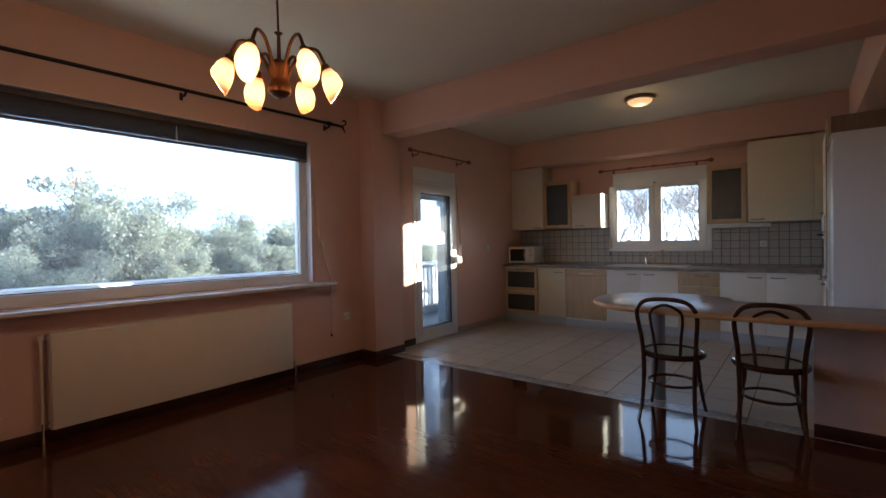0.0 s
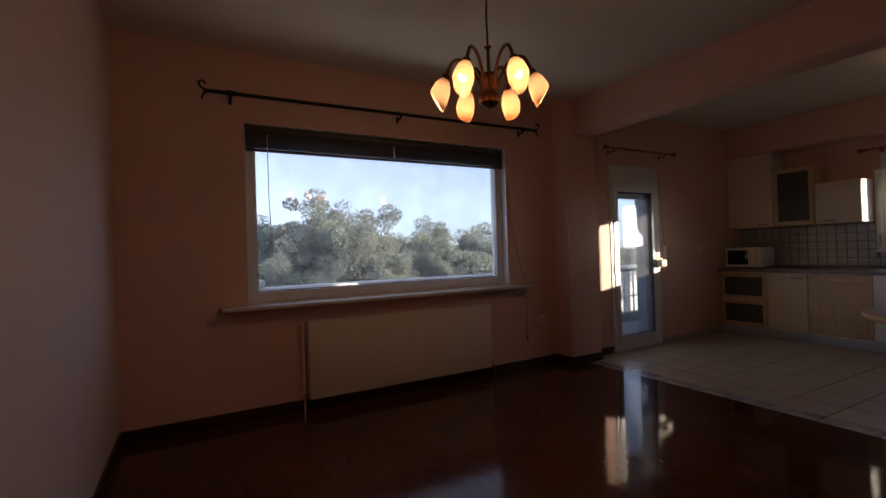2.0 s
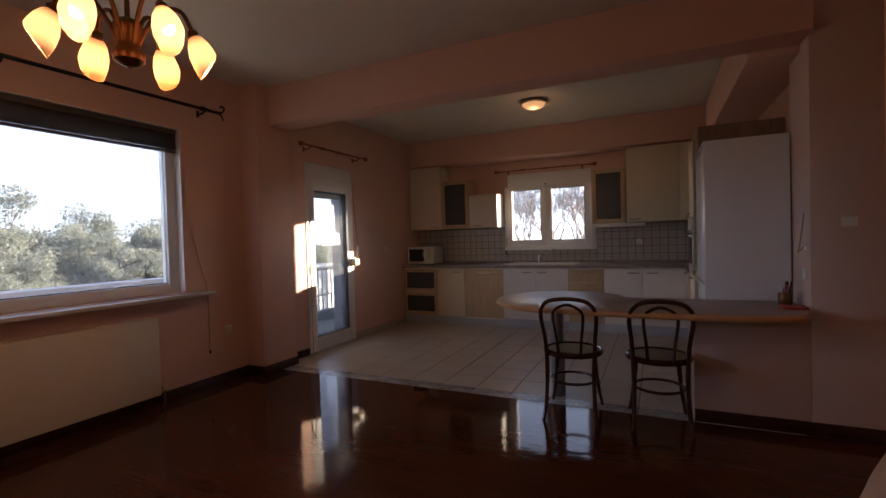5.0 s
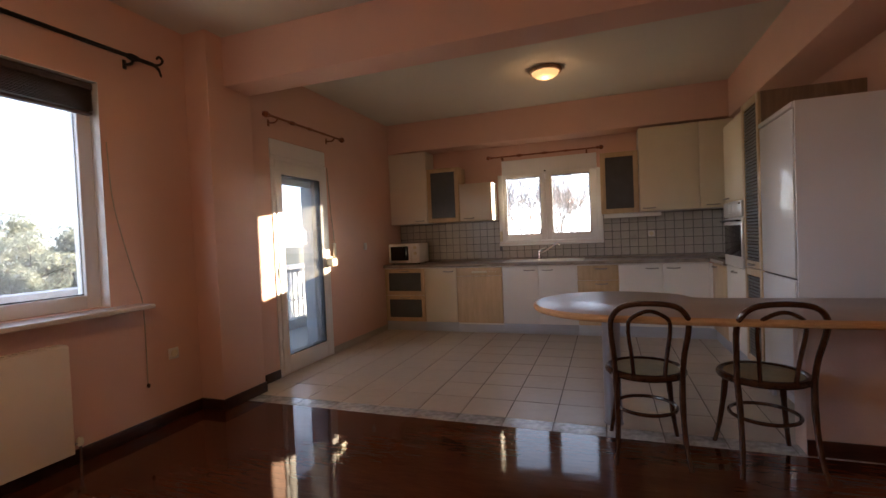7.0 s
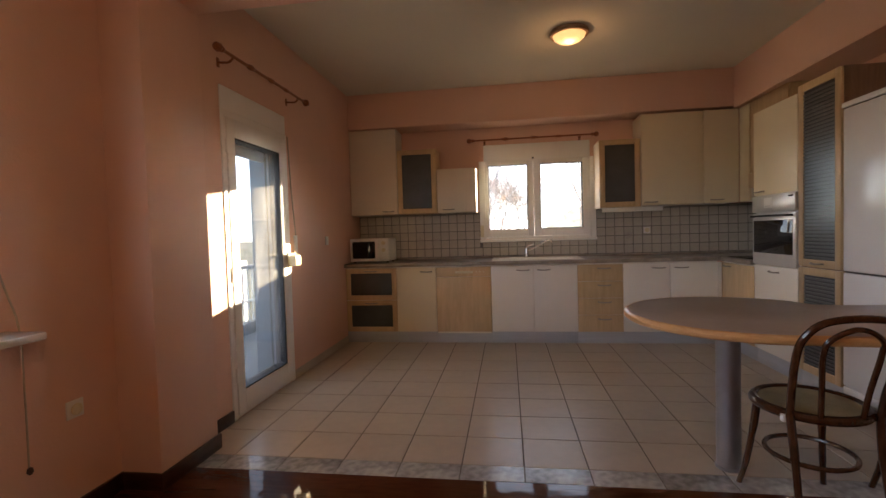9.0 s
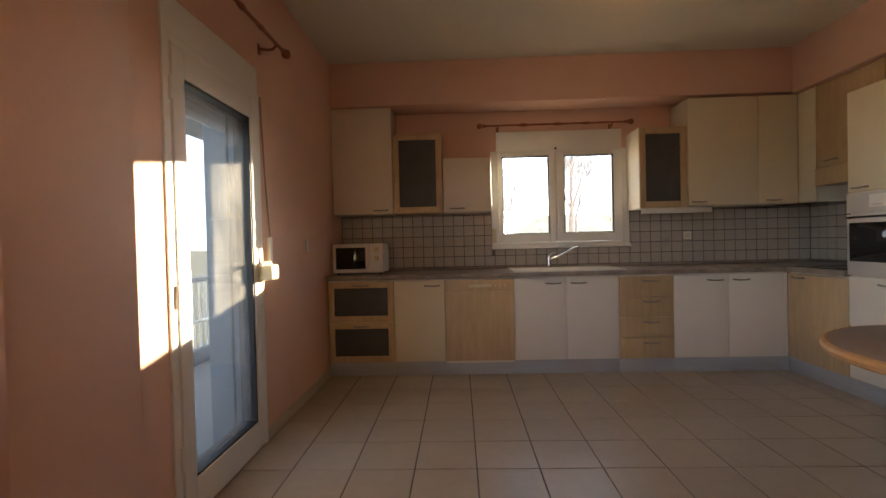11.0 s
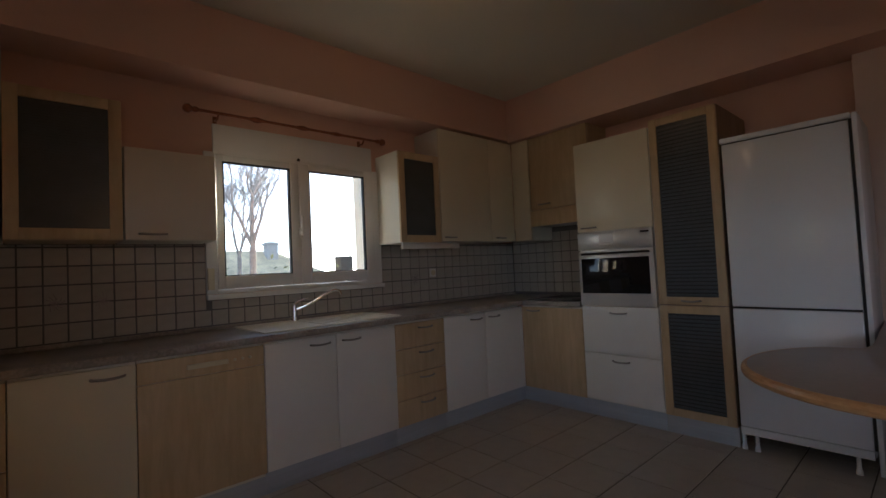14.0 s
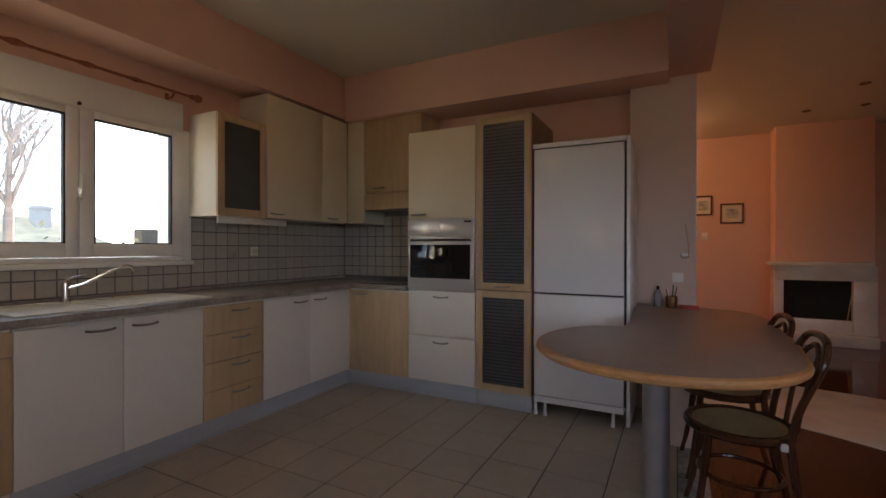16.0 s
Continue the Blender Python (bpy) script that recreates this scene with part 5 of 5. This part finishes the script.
def branch_mesh(name, seed, height, spread, depth, r0, material, lean=0.0, keep=0.8):
    """A trunk that forks into limbs and twigs; gives the mesh and the twig ends."""
    rng = random.Random(seed)
    bm = bmesh.new()
    ends = []

    def grow(p, d, length, r, level):
        n = 4 if level < 3 else 3
        pts, rad = [p.copy()], [r]
        for i in range(n):
            d = (d + Vector((rng.gauss(0, 0.16), rng.gauss(0, 0.16), rng.gauss(0.04, 0.10)))).normalized()
            p = p + d * length / n
            pts.append(p.copy())
            rad.append(r * (1 - 0.32 * (i + 1) / n))
            if level and i >= 1:
                ends.append(p.copy())
        bm_tube_fast(bm, pts, rad, 6 if level < 2 else 4)
        if level < depth:
            for k in range(rng.choice((2, 3, 3)) if level else 4):
                az = rng.uniform(0, 2 * math.pi)
                out = Vector((math.cos(az), math.sin(az), 0))
                nd = (d * 0.75 + out * spread * rng.uniform(0.6, 1.1) + Vector((0, 0, 0.15))).normalized()
                start = pts[-1] if k < 2 else pts[-2]
                grow(start.copy(), nd, length * rng.uniform(0.58, 0.82), rad[-1] * keep, level + 1)

    grow(Vector((0, 0, 0)), Vector((lean, 0, 1)).normalized(), height * 0.32, r0, 0)
    me = to_mesh(name, bm, material)
    return me, ends


def bm_tube_fast(bm, pts, radii, segs):
    rings, up = [], None
    for i, p in enumerate(pts):
        d = (pts[min(i + 1, len(pts) - 1)] - pts[max(i - 1, 0)]).normalized()
        up = d.orthogonal().normalized() if up is None else up
        up = (up - d * up.dot(d)).normalized()
        side = d.cross(up)
        rings.append([bm.verts.new(p + radii[i] * (math.cos(2 * math.pi * k / segs) * up + math.sin(2 * math.pi * k / segs) * side)) for k in range(segs)])
    for a, b in zip(rings, rings[1:]):
        for k in range(segs):
            bm.faces.new((a[k], a[(k + 1) % segs], b[(k + 1) % segs], b[k]))


def leafy(seed, height, spread, leaves, size):
    """A forked trunk whose twig ends carry rounded clumps of small leaves."""
    wood_me, ends = branch_mesh("trunk", seed, height, spread, 4, height * 0.022, BARK)
    rng = np.random.default_rng(seed)
    e = np.array([tuple(p) for p in ends if p.z > height * 0.30])
    clump = e[rng.choice(len(e), 170, replace=False)]
    which = rng.integers(0, len(clump), leaves)
    off = rng.normal(size=(leaves, 3))
    off /= np.linalg.norm(off, axis=1, keepdims=True)
    off *= (rng.uniform(0.25, 1.0, leaves) ** 0.5 * (0.7 + 0.6 * rng.random(len(clump))[which]))[:, None] * height * 0.052
    off[:, 2] *= 0.75
    return wood_me, quads_mesh("crown", clump[which] + off, rng.uniform(size * 0.6, size * 1.2, leaves), LEAF, seed)


KINDS = [leafy(s, 8.0, sp, 44000, 0.055) for s, sp in ((3, 0.42), (8, 0.50), (14, 0.38))]


def top_of(me):
    z = np.empty(len(me.vertices) * 3)
    me.vertices.foreach_get("co", z)
    v = z.reshape(-1, 3)
    peak = v[v[:, 2] > np.percentile(v[:, 2], 97)]
    return float(np.percentile(v[:, 2], 99.5)), float(peak[:, 0].mean()), float(peak[:, 1].mean())


TOPS = [top_of(k[1]) for k in KINDS]


def tree(kind, x, y, height, turn, label):
    top, px, py = TOPS[kind]
    s, c, w = height / top, math.cos(radians(turn)), math.sin(radians(turn))
    t = thing("tree", label, "tree", (x - s * (c * px - w * py), y - s * (w * px + c * py), -5.0), "trees outside the window")
    for nm, me in zip(("trunk", "crown"), KINDS[kind]):
        o = new(nm, me)
        o.parent = t
    t.scale = (s, s, s)
    t.rotation_euler = (0, 0, radians(turn))
    return t


rt = random.Random(5)
TREES = [(-18, 4.45, 8.5), (-19, 3.1, 7.3), (-18.5, 5.6, 7.75), (-18, 7.05, 8.05), (-19, 8.3, 6.75), (-18, 9.65, 7.55), (-18.5, 12.6, 7.4), (-19, 11.1, 6.3), (-18, 14.6, 7.3), (-20, 17.2, 7.2),
         (-20, 20.5, 7.4), (-18.5, 1.7, 6.75), (-18, 0.0, 6.5), (-19, -2.4, 6.9), (-20, -5.5, 7.3), (-25, 24, 7.5), (-26, -9, 7.2),
         (-15, 2.5, 6.1), (-15.2, 4.4, 6.0), (-14.8, 6.3, 6.2), (-15.1, 8.4, 5.9), (-14.8, 10.3, 6.0), (-15.2, 12.3, 6.0), (-15, 0.4, 5.9), (-15.2, -1.8, 6.0), (-15, 14.6, 6.1),
         (-24, 2, 6.7), (-24, 6.5, 6.9), (-25, 11, 6.5), (-24, 15.5, 6.8), (-24, -3, 6.7)]
for k, (x, y, h) in enumerate(TREES):
    tree(k % 3, x, y, h, rt.uniform(0, 360), "leafy grey-green tree in low sun")

# bare trees and a hedge beyond the kitchen window
def bare_mesh(seed, fork):
    """A slim trunk up to the fork, then steep limbs that divide again and again into fine twigs."""
    rb = random.Random(seed)
    bm = bmesh.new()

    def limb(p, d, length, r, level):
        pts, rad = [p.copy()], [r]
        n = 5 if level < 3 else 3
        for k in range(n):
            d = (d + Vector((rb.uniform(-1, 1), rb.uniform(-1, 1), rb.uniform(-0.3, 0.75))) * (0.12 + 0.05 * level)).normalized()
            p = p + d * (length / n)
            pts.append(p.copy())
            rad.append(r * (1 - 0.42 * (k + 1) / n))
        bm_tube_fast(bm, pts, rad, 7 if level < 2 else 5 if level < 4 else 3)
        if level >= 5:
            return
        for k in range(3):
            at = pts[-1] if k < 2 else pts[rb.choice((2, 3)) if n == 5 else 1 + k % 2]
            az = rb.uniform(0, 2 * math.pi) if k != 1 else az + math.pi + rb.uniform(-0.5, 0.5)
            out = Vector((math.cos(az), math.sin(az), 0.1))
            limb(at, (d * 0.8 + out * rb.uniform(0.3, 0.65)).normalized(), length * rb.uniform(0.58, 0.80), max(rad[-1] * rb.uniform(0.66, 0.95), 0.0065), level + 1)

    trunk_top = Vector((0.1, 0.0, fork))
    bm_tube_fast(bm, [Vector((0, 0, 0)), Vector((0.06, 0.03, fork * 0.5)), trunk_top], [0.11, 0.085, 0.055], 9)
    start = rb.uniform(0, 6.28)
    for k in range(4):
        az = start + k * 1.571 + rb.uniform(-0.3, 0.3)
        limb(trunk_top, Vector((math.cos(az) * 0.42, math.sin(az) * 0.45, 1)).normalized(), rb.uniform(0.8, 1.15), 0.034, 0)
    return to_mesh("branches", bm, BARK_GLARE)


BARE = [bare_mesh(s, f) for s, f in ((21, 6.75), (33, 6.4), (47, 6.6))]
for k, (x, y, s, r) in enumerate(((-0.30, 12.0, 1.0, 20), (-1.6, 12.8, 0.88, 140), (-2.6, 12.9, 0.86, 250), (-3.5, 13.3, 0.85, 300), (-2.2, 14.6, 0.90, 35), (-4.3, 14.9, 0.92, 190), (0.9, 16.2, 1.0, 60))):
    t = thing("bare_tree", "leafless winter tree outside the kitchen window", "tree", (x, y, -5.0), "bare trees")
    o = new("branches", BARE[k % 3])
    o.parent = t
    t.scale = (s, s, s)
    t.rotation_euler = (0, 0, radians(r))
rng = np.random.default_rng(4)
hc = np.concatenate([rng.normal(size=(3000, 3)) * np.array((1.8, 1.0, 1.0)) + np.array((cx, 19.5 + rng.uniform(-1, 1), hz)) for cx, hz in ((-8, -1.0), (-4.5, -1.0), (-1, -1.4), (3, -1.6), (7, -1.6), (11, -1.3), (15, -1.0), (19, -0.9), (-3, -2.8), (1, -2.8), (5, -2.8), (9, -2.8), (13, -2.8))])
hc[:, 2] = np.maximum(hc[:, 2], -4.95)
hg = new("hedge", quads_mesh("hedge", hc, rng.uniform(0.05, 0.12, len(hc)), HEDGE, 9))
tagged(hg, "dense dark green hedge across the road", "hedge", kind="stuff")
hs = thing("house", "low pale house with an olive-grey roof and chimney", "house", (3.5, 25, -5))
part("wall", bm_box([(-0.8, 7.8, 22.6, 28, -5, 0.55)]), FACADE, hs, smooth=False)
roof = bmesh.new()
rv = [roof.verts.new(c) for c in ((-1.3, 22.0, 0.5), (8.3, 22.0, 0.5), (8.3, 28.6, 0.5), (-1.3, 28.6, 0.5), (1.5, 25.0, 2.35), (5.2, 25.0, 2.35))]
for q in ((0, 1, 5, 4), (1, 2, 5), (2, 3, 4, 5), (3, 0, 4), (3, 2, 1, 0)):
    roof.faces.new([rv[k] for k in q])
part("roof", roof, ROOFTILE, hs, "hipped roof paled for glare", smooth=False)
part("chimney", bm_box([(4.75, 5.25, 24.3, 24.8, 1.6, 2.72), (4.68, 5.32, 24.23, 24.87, 2.58, 2.66)], 0.02), CONCRETE, hs)
# unidentified dark shape beside the roof, put in as a plain block
part("vent_stack", bm_box([(8.2, 8.9, 24.0, 24.6, -5.0, 2.0)], 0.02), BARK, hs, "grey block beside the roof")

# ---- tiles and planks ----
def block_mesh(name, w, d, h, bevel, material):
    bm = bm_box([(-w / 2, w / 2, -d / 2, d / 2, 0, h)])
    es = [e for e in bm.edges if all(v.co.z > h * 0.5 for v in e.verts)]
    bmesh.ops.bevel(bm, geom=es, offset=bevel, segments=1, affect="EDGES")
    return to_mesh(name, bm, material, False)


def piece(name, me, parent, m):
    o = new(name, me)
    o.parent = parent
    o.matrix_local = m
    return o


fk = bpy.data.objects["floor_kitchen"]
P = 0.325
TILE_ME = block_mesh("floor_tile", P - 0.0075, P - 0.0075, 0.008, 0.0015, FLOOR_TILE)
X0, Y0 = -1.795 - 6 * P, 4.07
for i in range(-1, 15):
    for j in range(9):
        x, y = X0 + (i + 0.5) * P, Y0 + (j + 0.5) * P
        xa, xb = max(x - P / 2, DW), min(x + P / 2, 1.10)
        if xb - xa < 0.03 or y + P / 2 > 7.05:
            continue
        if xb - xa < P - 0.01:
            me = block_mesh("floor_tile", xb - xa - 0.0075, P - 0.0075, 0.008, 0.0015, FLOOR_TILE)
            piece("floor_tile", me, fk, pose((xa + xb) / 2, y, -0.008))
        else:
            piece("floor_tile", TILE_ME, fk, pose(x, y, -0.008, 0, 0, rt.choice((0, 90, 180, 270))))
BORD_ME = block_mesh("border_tile", P - 0.005, 0.145, 0.008, 0.0015, BORDER)
for i in range(14):
    x = X0 + (i + 0.5) * P
    if x + P / 2 < 0.85 and x - P / 2 > -3.60:
        piece("border_tile", BORD_ME, fk, pose(x, 3.995, -0.007))
piece("border_tile", block_mesh("border_tile", 0.12, 0.145, 0.008, 0.0015, BORDER), fk, pose(-3.485 - 0.0, 3.995, -0.0075))

# splashback
sb = struct("splashback", [(DW, KWIN[0] - 0.06, BW - 0.006, BW, 0.90, 1.465), (KWIN[1] + 0.06, RW, BW - 0.006, BW, 0.90, 1.465), (KWIN[0] - 0.06, KWIN[1] + 0.06, BW - 0.006, BW, 0.90, 1.095), (RW - 0.006, RW, 6.085, BW - 0.006, 0.90, 1.60)],
            WALL_GROUT, "dark grout bed of the tiled splashback", "splashback")
T = 0.103
WT_ME = block_mesh("wall_tile", T - 0.008, T - 0.008, 0.007, 0.0015, WALL_TILE)
WX0, WX1, WZ = KWIN[0] - 0.06, KWIN[1] + 0.06, KWIN[2] - 0.036
for i in range(46):
    for j in range(6):
        xa, za = DW + 0.004 + i * T, 0.928 + j * T
        xb, zb = xa + T, min(za + T, 1.463)
        if xb > RW - 0.005 or zb - za < 0.02:
            continue
        if xb > WX0 and xa < WX1 and zb > WZ:
            if xa < WX0 - 0.02:
                xb = WX0
            elif xb > WX1 + 0.02:
                xa = WX1
            elif za < WZ - 0.02:
                zb = WZ
            else:
                continue
        if xb - xa > T - 1e-4 and zb - za > T - 1e-4:
            me = WT_ME
        else:
            me = block_mesh("wall_tile", xb - xa - 0.008, zb - za - 0.008, 0.007, 0.0015, WALL_TILE)
        piece("wall_tile", me, sb, pose((xa + xb) / 2, BW - 0.005, (za + zb) / 2, 90))
for i in range(12):
    for j in range(6):
        y, z = BW - 0.015 - (i + 0.5) * T, 0.928 + (j + 0.5) * T
        if y - T / 2 > 6.085:
            piece("wall_tile", WT_ME, sb, pose(RW - 0.005, y, z, 90, 0, -90))
# faint printed sprays on a few tiles
for k, (x, z) in enumerate(((-2.72, 1.14), (-2.93, 1.14), (-0.45, 1.14))):
    bm = bmesh.new()
    for q in range(14):
        a = 2 * math.pi * q / 14
        r1 = 0.02 + 0.035 * rt.random()
        bm_tube([(x, BW - 0.0128, z), (x + r1 * 0.6 * math.cos(a), BW - 0.0128, z + r1 * 0.5 * math.sin(a)), (x + r1 * math.cos(a + 0.3), BW - 0.0128, z + r1 * math.sin(a + 0.3))], 0.0025, 4, bm=bm)
    part("printed_spray", bm, FLOWER, sb, "faint printed flower spray")

# parquet: strips laid across the room in staggered rows
verts, faces = [], []
PW, PL, G = 0.075, 0.42, 0.0003
rows_n = int((3.92 - SW) / PW) + 1
for r in range(rows_n):
    ya, yb = SW + r * PW, min(SW + (r + 1) * PW, 3.92)
    xoff = rt.uniform(0, PL)
    x = LW - xoff
    while x < EW:
        xa, xb = max(x, LW), min(x + PL, EW)
        if xb - xa > 0.02 and yb - ya > 0.01:
            zt = rt.uniform(-0.0001, 0.0001)
            n0 = len(verts)
            verts += [(xa + G, ya + G, zt), (xb - G, ya + G, zt), (xb - G, yb - G, zt), (xa + G, yb - G, zt), (xa + G, ya + G, -0.004), (xb - G, ya + G, -0.004), (xb - G, yb - G, -0.004), (xa + G, yb - G, -0.004)]
            faces += [(n0, n0 + 1, n0 + 2, n0 + 3), (n0, n0 + 4, n0 + 5, n0 + 1), (n0 + 1, n0 + 5, n0 + 6, n0 + 2), (n0 + 2, n0 + 6, n0 + 7, n0 + 3), (n0 + 3, n0 + 7, n0 + 4, n0)]
        x += PL
me = bpy.data.meshes.new("parquet")
me.from_pydata(verts, [], faces)
me.materials.append(PARQUET)
pq = new("parquet", me)
pq.parent = bpy.data.objects["floor"]
tagged(pq, "glossy dark red-brown parquet strips", kind="stuff")
